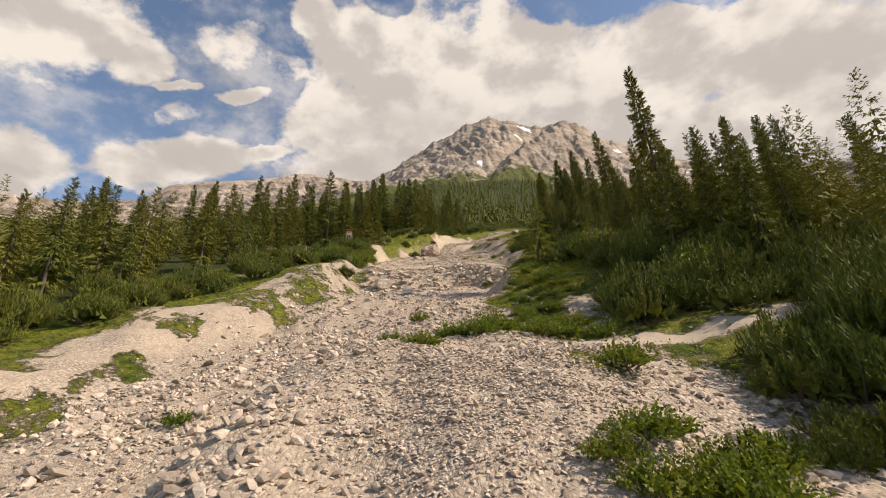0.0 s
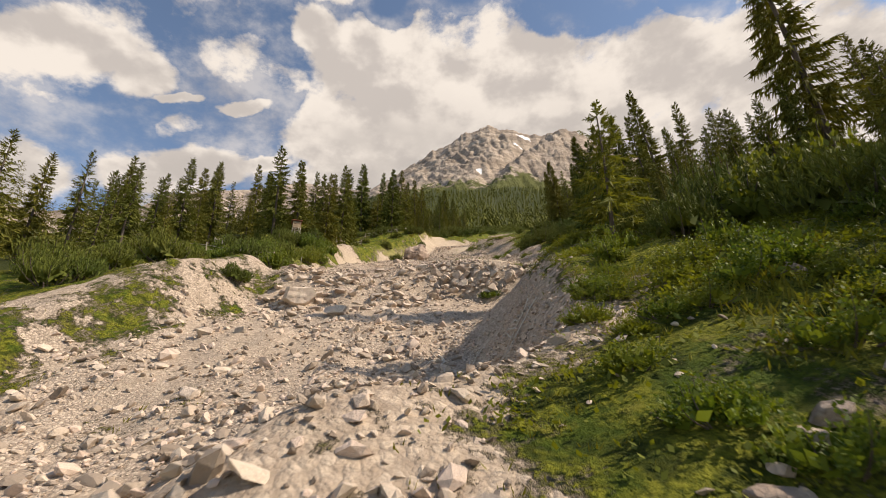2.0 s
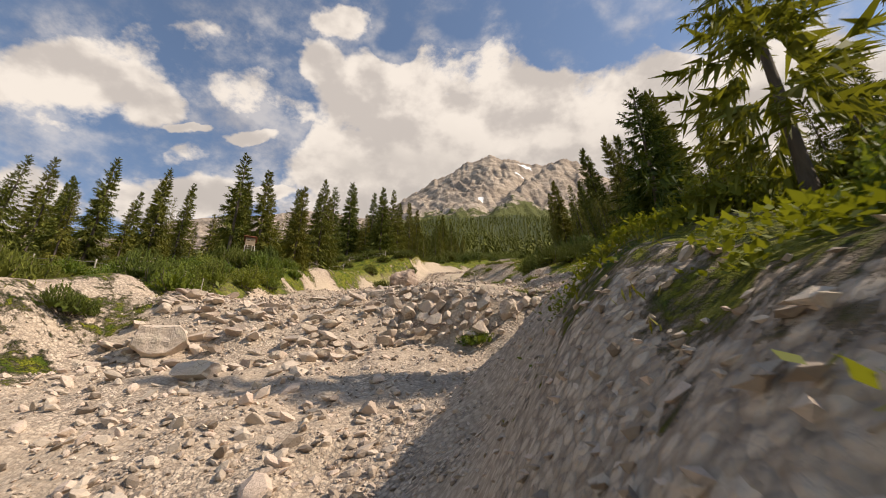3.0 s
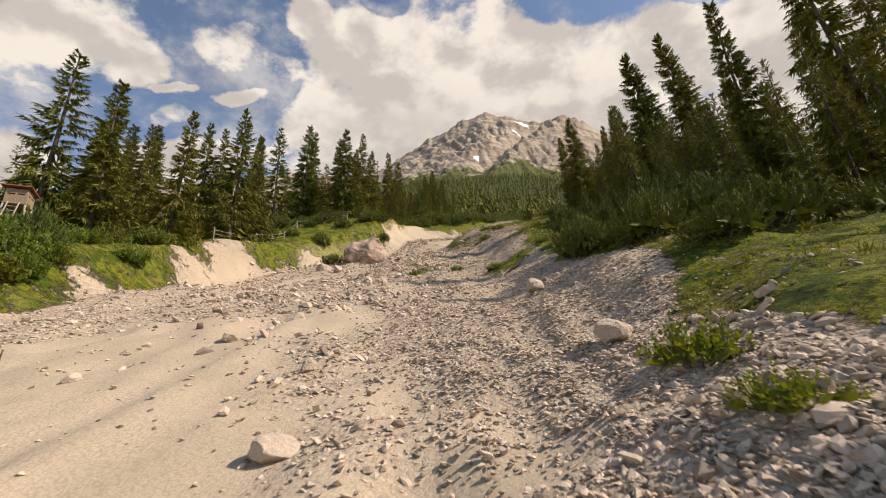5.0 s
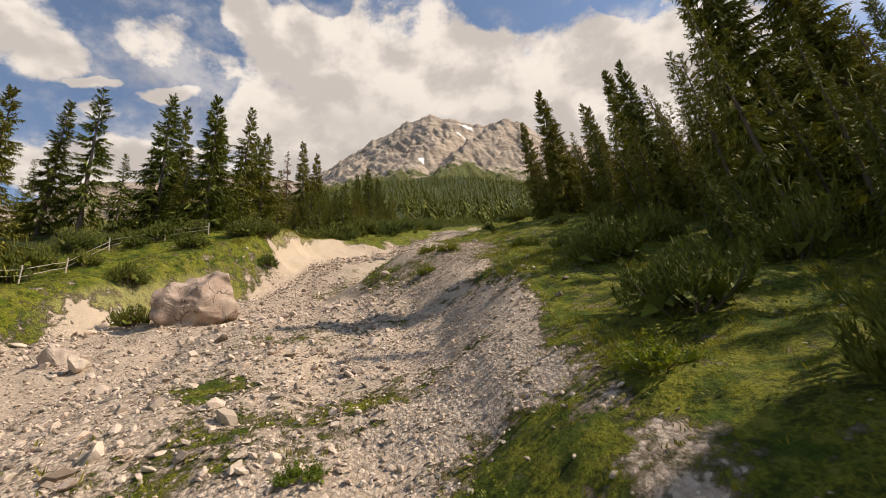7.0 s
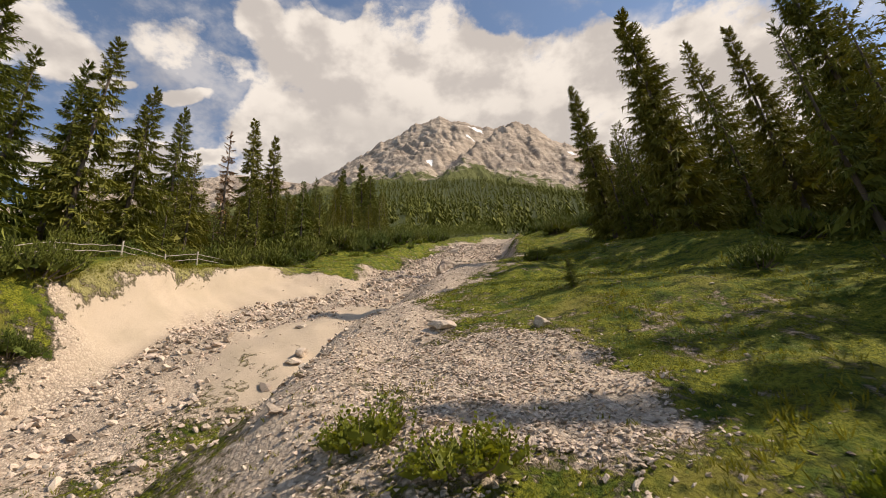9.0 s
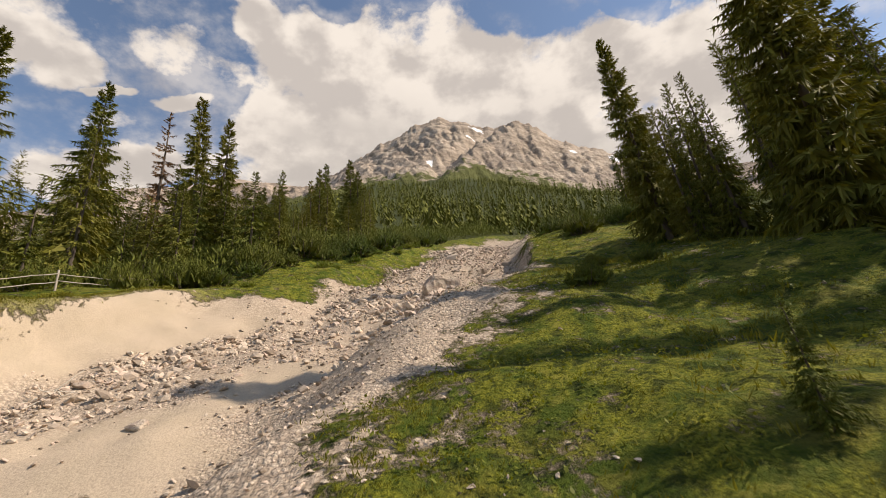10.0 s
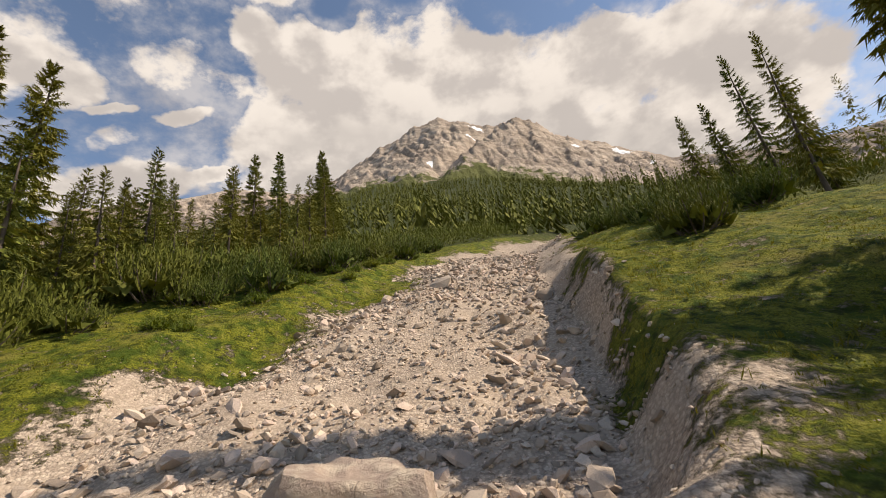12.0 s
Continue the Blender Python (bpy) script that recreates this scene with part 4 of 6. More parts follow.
for x, y, top, k in LEFT_A + LEFT_B:
    stand(TALL, x, y, top, k, 20)
for x, y, top, k in RIGHT_A + RIGHT_B:
    stand(TALL, x, y, top, k, 20, 2.5)
stand(DEAD, -7.6, 162.4, 20.8, 0, 18)
stand(LIGHT, 9.5, 38.3, 8.2, 0, 9)
for x, y, top in ((12.2, 46.9, 8.2), (19.6, 69, 4.6), (21.7, 121, 2.9), (14.5, 52, 5.0), (17.6, 73, 4.2), (24.5, 88.5, 6.5), (22, 92, 5.0), (27.5, 90, 7.0), (15.0, 77.6, 2.9), (15.8, 76.2, 2.7), (15.6, 78.4, 3.5), (16.6, 76.5, 3.1), (17.5, 79, 3.8)):
    stand(YOUNG, x, y, top, 0, 5)

# the wood behind: spruces scattered clear of the torrent
taken = [(x, y) for x, y, *_ in LEFT_A + LEFT_B + RIGHT_A + RIGHT_B]


WOOD_SPOTS = []


def scatter_wood(want, x0, x1, y0, y1, low, high, apart, clear=None, clear_left=None):
    done = tries = 0
    while done < want and tries < 4000:
        tries += 1
        x, y = rnd.uniform(x0, x1), rnd.uniform(y0, y1)
        xl, xr = float(cut(y, 1)), float(cut(y, 4))
        gap_l = 9 + 3 * float(grain(x, y, 15, 2)) + (3 if y > 150 else 0) - (3 if y < 70 else 0)
        gap_r = 15 + 6 * float(grain(x, y, 15, 3)) + (10 if 105 < y < 160 else 0)
        if y < 45 and x > 0 and clear is None:
            gap_r = 19 - xr if x < 19 else 0
        if clear is not None:
            gap_r = clear
        if clear_left is not None:
            gap_l = clear_left
        if 43 < y < 53 and 0 < x < 32:
            continue
        if xl - gap_l < x < xr + gap_r or any((x - a) ** 2 + (y - b) ** 2 < apart * apart for a, b in taken):
            continue
        taken.append((x, y))
        done += 1
        top = rnd.uniform(low, high) + 0.035 * max(xl - x, 0) + 0.04 * max(x - xr, 0)
        WOOD_SPOTS.append((max(xl - x, x - xr), x, y, top, rnd.randrange(3)))


scatter_wood(70, -58, -24, 24, 78, 8.5, 12.5, 2.4)
scatter_wood(26, 18.5, 58, 8, 27, 8, 13, 2.4)
scatter_wood(50, 23, 58, 27, 60, 8, 13, 2.2)
scatter_wood(62, -60, 0, 78, 205, 9, 15, 3.2)
scatter_wood(50, 24, 95, 40, 205, 10, 16, 3.2)
scatter_wood(46, -24, 14, 147, 200, 6, 10, 2.2)
scatter_wood(52, -14, 14, 150, 194, 7, 12, 1.7, None, 6.0)
# right bank groups added mainly to shade the turf, many of them out of view
scatter_wood(24, 29, 46, 84, 112, 6, 10, 2.0)
scatter_wood(44, 44, 70, 98, 140, 9, 14, 2.3)
scatter_wood(22, 43, 62, 136, 156, 11, 16, 2.3)
scatter_wood(12, 27, 42, 72, 86, 6, 10, 2.2)
scatter_wood(9, 24, 34, 72, 84, 5, 9, 2.0, 6)
scatter_wood(10, 33, 42, 55, 70, 8, 12, 2.0, 10)
scatter_wood(26, 16, 33, -8, 14, 8, 11, 2.0, 8)
scatter_wood(18, 22, 36, 54, 67, 7, 10, 2.0, 8)
scatter_wood(20, 25, 41, 76, 96, 10, 14, 2.0, 8)
scatter_wood(16, 30, 46, 108, 124, 9, 13, 2.0, 14)
scatter_wood(16, 32, 50, 74, 96, 7, 11, 2.0, 10)
scatter_wood(22, 42, 55, 104, 132, 10, 14, 2.0, 12)
scatter_wood(14, 34, 44, 103, 120, 12, 17, 2.0, 12)
scatter_wood(7, 27, 35, 81, 91, 10, 13, 2.0, 8)
scatter_wood(9, 16, 22, 21, 31, 8, 11, 1.8, 6)
scatter_wood(16, 40, 52, 131, 142, 12, 15, 2.0, 12)
scatter_wood(7, 15.5, 21, 23, 31, 7, 11, 2.0, 6)
scatter_wood(12, 41, 49, 115, 130, 12, 17, 2.0, 12)
scatter_wood(12, 35, 47, 89, 104, 12, 16, 2.0, 10)
scatter_wood(10, 34, 46, 69, 84, 11, 15, 2.0, 10)
scatter_wood(11, 20, 31, 17, 27, 9, 12.5, 2.0, 8)
scatter_wood(8, 42, 51, 126, 136, 13, 17, 2.0, 12)
scatter_wood(5, 34, 39, 122, 130, 12, 15, 2.0, 12)


def stand_wood():
    """The nearest scattered spruces are trees of their own, the deeper wood is one mass."""
    # open turf under the single spruces on the upper bank
    WOOD_SPOTS[:] = sorted(s for s in WOOD_SPOTS if not (34 < s[1] < 41 and 121.5 < s[2] < 131))
    for _, x, y, top, k in WOOD_SPOTS[:225]:
        if 26 < x < 40 and 80 < y < 97:
            top = max(top - 3.2, 5)
        if 54 < y < 72 and x > 0:
            top = min(top, max((x - 13.5) / 1.15, 4))
        if y < 33 and 14 < x < 25:
            stand(TALL, x, y, top, k, 20)
        else:
            stand(WOOD, x, y, top, k, 18)
    crowns, r = [spruce_crown(s, 18, w, 22, 5, 3, 0.04) for s, w in ((21, 3.2), (22, 2.9), (23, 3.5))], np.random.RandomState(77)
    made = []
    for _, x, y, top, k in WOOD_SPOTS[225:]:
        z = float(ground_z(x, y))
        grow, a = (float(slope(y)) + top - z) / 18, r.uniform(0, 6.28)
        v, f = crowns[k]
        turn = np.array([[math.cos(a), -math.sin(a), 0], [math.sin(a), math.cos(a), 0], [0, 0, 1]])
        made.append(((v @ turn.T) * grow + (x, y, z), f))
    v, f = merged(made)
    tagged(new("spruce_wood", mesh_of("spruce_wood", v, f, SPRUCE)), "dense dark spruce wood behind the bank trees", "forest", kind="stuff")


stand_wood()


def far_wood():
    """The wooded slope up to the foot of the rock, one mass of small spruces."""
    r = np.random.RandomState(7)
    n = 6600
    az = np.radians(r.uniform(-52, 56, n * 3))
    dist = 150 + 560 * r.uniform(0, 1, n * 3) ** 0.75
    x, y = 15 + dist * np.sin(az), 70 + dist * np.cos(az)
    mid = (cut(np.minimum(y, 260), 1) + cut(np.minimum(y, 260), 4)) / 2 + np.maximum(y - 260, 0) * 0.66
    keep = (y > 190) & ((np.abs(x - mid) > 9 + 3 * grain(x, y, 20, 1)) | (y > 214)) & ((x < mid) | (dist > 185))
    x, y = x[keep][:n], y[keep][:n]
    n = len(x)
    high = r.uniform(5, 11, n) * r.uniform(0.8, 1.5, n) * np.interp(y, [190, 300, 600], [1.0, 1.0, 0.8])
    tiers, arms = 8, 4
    f = np.tile(np.repeat(np.linspace(0.02, 0.93, tiers), arms), n)
    H = np.repeat(high, tiers * arms)
    A = r.uniform(0, 2 * np.pi, f.size)
    root = np.stack([np.repeat(x, tiers * arms), np.repeat(y, tiers * arms), np.repeat(ground_z(x, y), tiers * arms) + f * H + 0.08 * H], -1)
    size = 0.165 * H * (1 - f) ** 0.8 + 0.03 * H
    out = np.stack([np.cos(A), np.sin(A), -0.9 - 0.6 * r.uniform(size=A.size)], -1) * (size * r.uniform(0.8, 1.25, A.size))[:, None]
    out[:, 2] -= 0.03 * H
    side = np.stack([-np.sin(A), np.cos(A), 0 * A], -1) * (0.26 * size)[:, None]
    v, fc = frond(root, out, side)
    return tagged(new("far_spruce_wood", mesh_of("far_spruce_wood", v, fc, SPRUCE_FAR)), "dense green spruce wood on the mountain slope", "forest", kind="stuff")


far_wood()


def make_dwarf_pine(seed, shoots, mat, label, name="dwarf_pine", category="shrub", leafy=False, sprigs=7):
    """A low bush of upswept shoots over a dark inner mass; pines carry fine needle brushes, leafy ones broad leaves in a dense mat."""
    r = np.random.RandomState(seed)
    bush = tagged(new(name), label, category, "shrubs on the banks")
    limbs = []
    pts, ways, sides = [], [], []
    lumps = r.uniform(-0.8, 0.8, (7, 2))
    for k in range(shoots):
        a, reach = r.uniform(0, 2 * np.pi), r.uniform(0.02, 1.0) ** 0.6
        tip = np.array([math.cos(a) * reach, math.sin(a) * reach, 0.0])
        near = np.exp(-(((lumps - tip[:2]) / 0.35) ** 2).sum(1)).max()
        tip[2] = (0.34 + 0.42 * (1 - reach * reach) + 0.34 * near) * r.uniform(0.72, 1.1)
        start = np.array([tip[0] * 0.35, tip[1] * 0.35, 0.0])
        knee = np.array([tip[0] * 0.92, tip[1] * 0.92, tip[2] * 0.4])
        s = np.linspace(0, 1, 5)[:, None]
        if k % 14 == 0:
            limbs.append(tube(start * (1 - s) ** 2 + 2 * knee * s * (1 - s) + tip * s * s, np.linspace(0.022, 0.005, 5), 4))
        n = sprigs
        t = (r.uniform(0.15, 1.0, n) if leafy else 1.0 - 0.5 * r.uniform(0, 1.0, n) ** 1.5)[:, None]
        at = start * (1 - t) ** 2 + 2 * knee * t * (1 - t) + tip * t * t
        spread_ = 0.75 if leafy else 0.5
        up = unit(0.8 * unit(tip - knee) + spread_ * r.normal(size=(n, 3)) + np.array([0, 0, 0.35]))
        fine = 9.0 / sprigs
        size = r.uniform(0.07, 0.13, n) * fine**0.5 if leafy else r.uniform(0.08, 0.15, n)
        pts.append(at), ways.append(up * size[:, None])
        sides.append(unit(np.cross(up, r.normal(size=(n, 3)))) * (size * (0.33 if leafy else 0.12))[:, None])
        # leaves or needles deep in the bush
        if k % 2 == 0:
            mid = 0.55 * start + 0.45 * tip
            way = unit(tip - start + 0.5 * r.normal(size=3)) * 0.34
            pts.append(mid[None] * np.array([1, 1, 0.75])), ways.append(way[None]), sides.append((unit(np.cross(way, r.normal(size=3))) * 0.11)[None])
    v, f = merged(limbs)
    part("stem", v, f, BARK, bush)
    v, f = (frond if leafy else slivers)(np.concatenate(pts), np.concatenate(ways), np.concatenate(sides))
    part("foliage", v, f, mat, bush)
    return bush


BUSH = Patterns(
    [
        make_dwarf_pine(51, 150, PINE, "dark green dwarf pine with upswept shoots on the bank", sprigs=13),
        make_dwarf_pine(52, 150, PINE, "spreading dark green dwarf pine on the bank", sprigs=13),
        make_dwarf_pine(53, 150, LEAF, "light green leafy willow bush on the gravel bank", "willow_bush", leafy=True, sprigs=14),
        make_dwarf_pine(54, 110, LEAF, "low leafy green shrub among the stones", "low_shrub", leafy=True, sprigs=12),
        make_dwarf_pine(55, 190, PINE, "dense dark green dwarf pine beside the torrent", sprigs=24),
    ]
)


def bush(k, x, y, size, tall=1.0):
    z = float(ground_z(x, y))
    ob = BUSH.place(k, x, y, z - 0.06 * size, size, rnd.uniform(0, 360))
    ob.scale = (size, size, size * tall)
    return ob


# single bushes: x, y, radius, pattern
BUSHES = [
    (-11.4, 51.6, 1.2, 0), (14.2, 76.2, 1.7, 0), (-7.4, 121, 1.6, 0), (-6.4, 110.5, 1.6, 0), (-9.0, 114, 1.5, 1), (9.4, 34.6, 1.2, 0), (12.2, 32, 1.8, 1), (12.5, 27, 1.9, 0),
    (10.5, 25, 1.2, 1), (13.5, 34, 2.2, 0), (9.0, 21.5, 1.5, 0), (12.5, 20, 2.2, 1), (15.5, 23.5, 2.3, 0), (2.2, 19.0, 1.3, 2), (0.6, 18.4, 1.0, 2), (3.8, 17.6, 1.1, 2), (1.4, 17.6, 1.0, 2), (-0.7, 15.5, 0.8, 2), (4.9, 18.3, 1.0, 2), (6.3, 17.6, 0.9, 3),
    (5.2, 13.2, 1.0, 3), (4.0, 9.4, 1.0, 2), (5.2, 8.6, 1.0, 2), (-11.6, 20.5, 0.9, 3), (-1.9, 16.6, 0.6, 3), (-1.2, 24.5, 0.7, 3),
]
BUSHES_B = [
    (14.0, 112.2, 1.0, 3), (15.4, 111.0, 1.1, 2), (13.2, 107.5, 0.9, 3), (5.4, 88.5, 0.6, 3), (8.6, 88.5, 0.6, 3), (17.8, 89, 1.7, 0), (19.5, 95, 1.8, 0),
    (22.0, 104, 1.2, 1), (11.2, 86.2, 0.75, 2), (15.2, 86.8, 0.9, 3), (10.9, 62.6, 0.9, 3), (10.2, 60.0, 0.6, 3), (24, 131, 0.9, 0), (28.8, 140, 0.8, 0), (26.5, 135, 0.6, 3), (29.8, 136.5, 0.9, 0), (5.75, 52.1, 0.9, 2),
]
# shrubs by the hide and on the bank over the torrent
BUSHES_C = [(-15.4, 77, 1.7, 0), (-16.6, 76.2, 1.6, 1), (-14.2, 78, 1.5, 0), (-18, 77, 1.8, 1), (-13.2, 75, 1.3, 2), (6.6, 30.2, 0.55, 3), (7.4, 31.6, 0.7, 3), (6.2, 32.4, 0.5, 3), (7.6, 29.4, 0.8, 2), (6.9, 33.6, 0.5, 3), (8.6, 30.6, 0.8, 3), (5.9, 28.6, 0.45, 3), (5.4, 30.4, 0.4, 3), (5.8, 31.4, 0.45, 3), (14.6, 70.5, 1.6, 0), (16.5, 72, 1.7, 1), (15.2, 67.5, 1.3, 0), (17.5, 68.5, 1.6, 1), (14.2, 74.5, 1.5, 1), (18.6, 71, 1.6, 0), (5.0, 22.0, 0.8, 3), (5.8, 23.6, 0.9, 2), (4.6, 24.6, 0.6, 3), (6.4, 21.0, 0.9, 2), (-7.4, 21.2, 0.8, 3), (-8.6, 22.0, 0.7, 3), (-2.6, 126.6, 1.9, 0), (-4.2, 125, 1.9, 0), (-1.6, 124.6, 1.2, 1)]
for x, y, size, k in BUSHES + BUSHES_B + BUSHES_C:
    bush(4 if k < 2 else k, x, y, size, rnd.uniform(0.9, 1.2) * (1.0 if k < 2 else 0.75) * (1.35 if x < -13 and y > 70 else 1.0))
# thickets along the banks
def scatter_bushes(want, side, y0, y1, near, deep, small, big, kinds=(0, 0, 1, 1, 1), tall=(0.9, 1.35)):
    for _ in range(want):
        y = rnd.uniform(y0, y1)
        if side < 0:
            x = float(cut(y, 1)) - near - rnd.random() ** 1.3 * deep - 1.5 * float(grain(0, y, 9, 1))
        else:
            x = float(cut(y, 4)) + near + rnd.random() ** 1.3 * deep - 2 * float(grain(0, y, 9, 2))
        bush(rnd.choice(kinds), x, y, rnd.uniform(small, big), rnd.uniform(*tall))


scatter_bushes(44, -1, 18, 60, 5.0, 9, 1.2, 2.3)
scatter_bushes(52, -1, 57, 91, -1.5, 9, 0.8, 1.8, (2, 2, 3, 2, 0))
scatter_bushes(34, -1, 85, 124, 5.5, 7, 1.2, 2.2)
scatter_bushes(10, -1, 124, 146, 4.0, 6, 1.3, 2.2)
scatter_bushes(26, -1, 146, 200, 5.0, 9, 1.6, 3.0, (0, 1, 1))
scatter_bushes(16, 1, 36, 64, 5.0, 12, 1.1, 2.4)
scatter_bushes(8, 1, 86, 104, 7.0, 12, 1.1, 2.4)
for x, y, size in ((17.2, 80.5, 1.7), (18.6, 79, 2.0), (19.8, 82, 2.1), (17.8, 83.6, 1.6), (18.4, 76.6, 1.9), (20.2, 77.8, 2.2), (19.2, 74.4, 1.9), (20.4, 80.2, 2.2)):
    bush(4, x, y, size, 1.35)
scatter_bushes(10, 1, 104, 146, 15.0, 12, 1.0, 2.0)
scatter_bushes(16, 1, 150, 200, 4.0, 9, 1.4, 2.8, (0, 1, 1))
for _ in range(18):
    y = rnd.uniform(8.5, 17)
    bush(rnd.choice((0, 0, 1, 1)), rnd.uniform(12.5, 19), y, rnd.uniform(1.0, 1.9), rnd.uniform(0.9, 1.3))
for _ in range(16):
    y = rnd.uniform(26.5, 38)
    bush(rnd.choice((0, 1)), rnd.uniform(11, 17.5), y, rnd.uniform(1.2, 2.0), rnd.uniform(1.0, 1.4))
for _ in range(60):
    y = rnd.uniform(9, 40)
    bush(rnd.choice((0, 0, 1, 1, 2)), rnd.uniform(10.5, 24) + 0.12 * (36 - y), y, rnd.uniform(1.2, 2.6), rnd.uniform(0.9, 1.3))


def thicket():
    """Dwarf pines too many to tell apart, between the bank shrubs and the wood."""
    r = np.random.RandomState(71)
    n = 2000
    y = r.uniform(120, 300, n)
    west = r.uniform(size=n) < 0.62
    yy = np.minimum(y, 260)
    x = np.where(west, cut(yy, 1) + 0.66 * np.maximum(y - 260, 0) - 7 - 32 * r.uniform(size=n) ** 1.2, cut(yy, 4) + 0.66 * np.maximum(y - 260, 0) + 7 + 34 * r.uniform(size=n) ** 1.2)
    keep = (west & (y > 146)) | (~west & (y > 165))
    x, y = x[keep], y[keep]
    n, m = len(x), 64
    size = r.uniform(1.3, 2.6, n)
    a, reach = r.uniform(0, 2 * np.pi, (n, m)), r.uniform(0.05, 1, (n, m)) ** 0.6
    tip = np.stack([np.cos(a) * reach, np.sin(a) * reach, (0.15 + 0.95 * (1 - reach**2)) * r.uniform(0.55, 1.1, (n, m))], -1) * size[:, None, None]
    root = np.stack([x, y, ground_z(x, y)], -1)[:, None] + tip
    way = unit(np.stack([np.cos(a) * 0.5, np.sin(a) * 0.5, np.full((n, m), 0.9)], -1) + r.normal(0, 0.35, (n, m, 3))) * (0.24 * size[:, None, None])
    side = unit(np.cross(way, r.normal(size=(n, m, 3)))) * (0.032 * size[:, None, None])
    v, f = frond(root.reshape(-1, 3), way.reshape(-1, 3), side.reshape(-1, 3))
    return tagged(new("pine_thicket", mesh_of("pine_thicket", v, f, PINE)), "dense dark green dwarf pine thicket above the banks", "shrubs", kind="stuff")


thicket()


# ---- stones ----
def ball(level):
    bm = bmesh.new()
    bmesh.ops.create_icosphere(bm, subdivisions=level, radius=1.0)
    v = np.array([p.co[:] for p in bm.verts])
    f = np.array([[p.index for p in q.verts] for q in bm.faces])
    bm.free()
    return v, f


def rock_shape(seed, level, chunky=0.35, planes=15, lim_at=(0.40, 0.78)):
    """A broken block: a ball cut by random planes, then roughened."""
    r = np.random.RandomState(seed)
    v, f = ball(level)
    for _ in range(planes):
        n = unit(r.normal(size=3))
        lim = r.uniform(*lim_at)
        d = v @ n
        v = v - np.maximum(d - lim, 0)[:, None] * n * 0.98
    v = v * (1 + chunky * 0.18 * np.array([noise.noise(Vector((p * 2.3 + seed).tolist())) for p in v])[:, None])
    return v * r.uniform(0.8, 1.2, 3), f


def boulder(x, y, wide, deep, tall, turn=0.0, sink=0.3, seed=1, label="pale limestone boulder lying in the gravel", level=4, group="boulders in the torrent bed", top=None, mat=None, angular=False):
    v, f = rock_shape(seed, level, 0.25, 8, (0.34, 0.58)) if angular else rock_shape(seed, level, 0.4, 17, (0.50, 0.80)) if level < 5 else rock_shape(seed, level, 0.35, 12, (0.42, 0.66))
    v = v / np.abs(v).max(0) * np.array([wide, deep, tall]) / 2
    amp = (0.035 if angular else 0.07 if level < 5 else 0.10) * min(wide, tall)
    v = v + 0.35 * amp * np.array([noise.noise_vector(Vector((q / (0.12 * wide) + seed).tolist()))[:] for q in v])
    v = v + amp * 0.8 * np.array([noise.noise_vector(Vector((q / (0.35 * wide) + seed * 3.7).tolist()))[:] for q in v])
    ob = new("boulder", mesh_of("boulder", v, f, mat or BOULDER, False))
    z = float(ground_z(x, y)) + tall * (0.5 - sink) if top is None else float(slope(y)) + top - tall / 2
    ob.matrix_basis = pose(x, y, z, 0, 0, turn)
    return tagged(ob, label, "boulder", group)


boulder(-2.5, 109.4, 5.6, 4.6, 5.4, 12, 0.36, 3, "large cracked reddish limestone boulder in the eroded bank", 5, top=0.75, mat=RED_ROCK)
boulder(20.4, 145.6, 3.3, 2.6, 2.4, 15, 0.25, 5, "big grey boulder on the shingle bar", 5, top=0.5)
boulder(-6.7, 51.0, 2.2, 1.7, 1.5, 30, 0.25, 7, "brown limestone boulder below the wall")
boulder(-3.6, 48.2, 1.5, 1.0, 0.8, 10, 0.3, 8)
boulder(10.5, 64.6, 0.75, 0.6, 0.6, 0, 0.2, 9)
boulder(10.5, 70.8, 0.8, 0.6, 0.6, 40, 0.25, 10)
boulder(-5.2, 102.5, 2.0, 1.5, 1.2, 15, 0.3, 12)
boulder(-3.4, 101.0, 1.3, 1.2, 1.0, 55, 0.3, 13)
boulder(16.2, 119.5, 1.1, 0.7, 0.45, 20, 0.3, 14)
boulder(19.1, 117.7, 0.6, 0.5, 0.5, 0, 0.25, 15)
boulder(10.5, 112, 0.9, 0.7, 0.5, 0, 0.25, 16)
for k in range(70):
    y = rnd.uniform(34, 190)
    x = rnd.uniform(float(cut(y, 2)), float(cut(y, 3)) + 2)
    s = rnd.uniform(0.3, 0.65)
    if abs(x - float(np.interp(y, [28, 50, 79, 104, 138], [3.3, 6.9, 10.4, 14.5, 21.4]))) < 3:
        continue
    boulder(x, y, s * rnd.uniform(1, 1.5), s, s * rnd.uniform(0.55, 0.9), rnd.uniform(0, 180), 0.3, 100 + k, level=3)
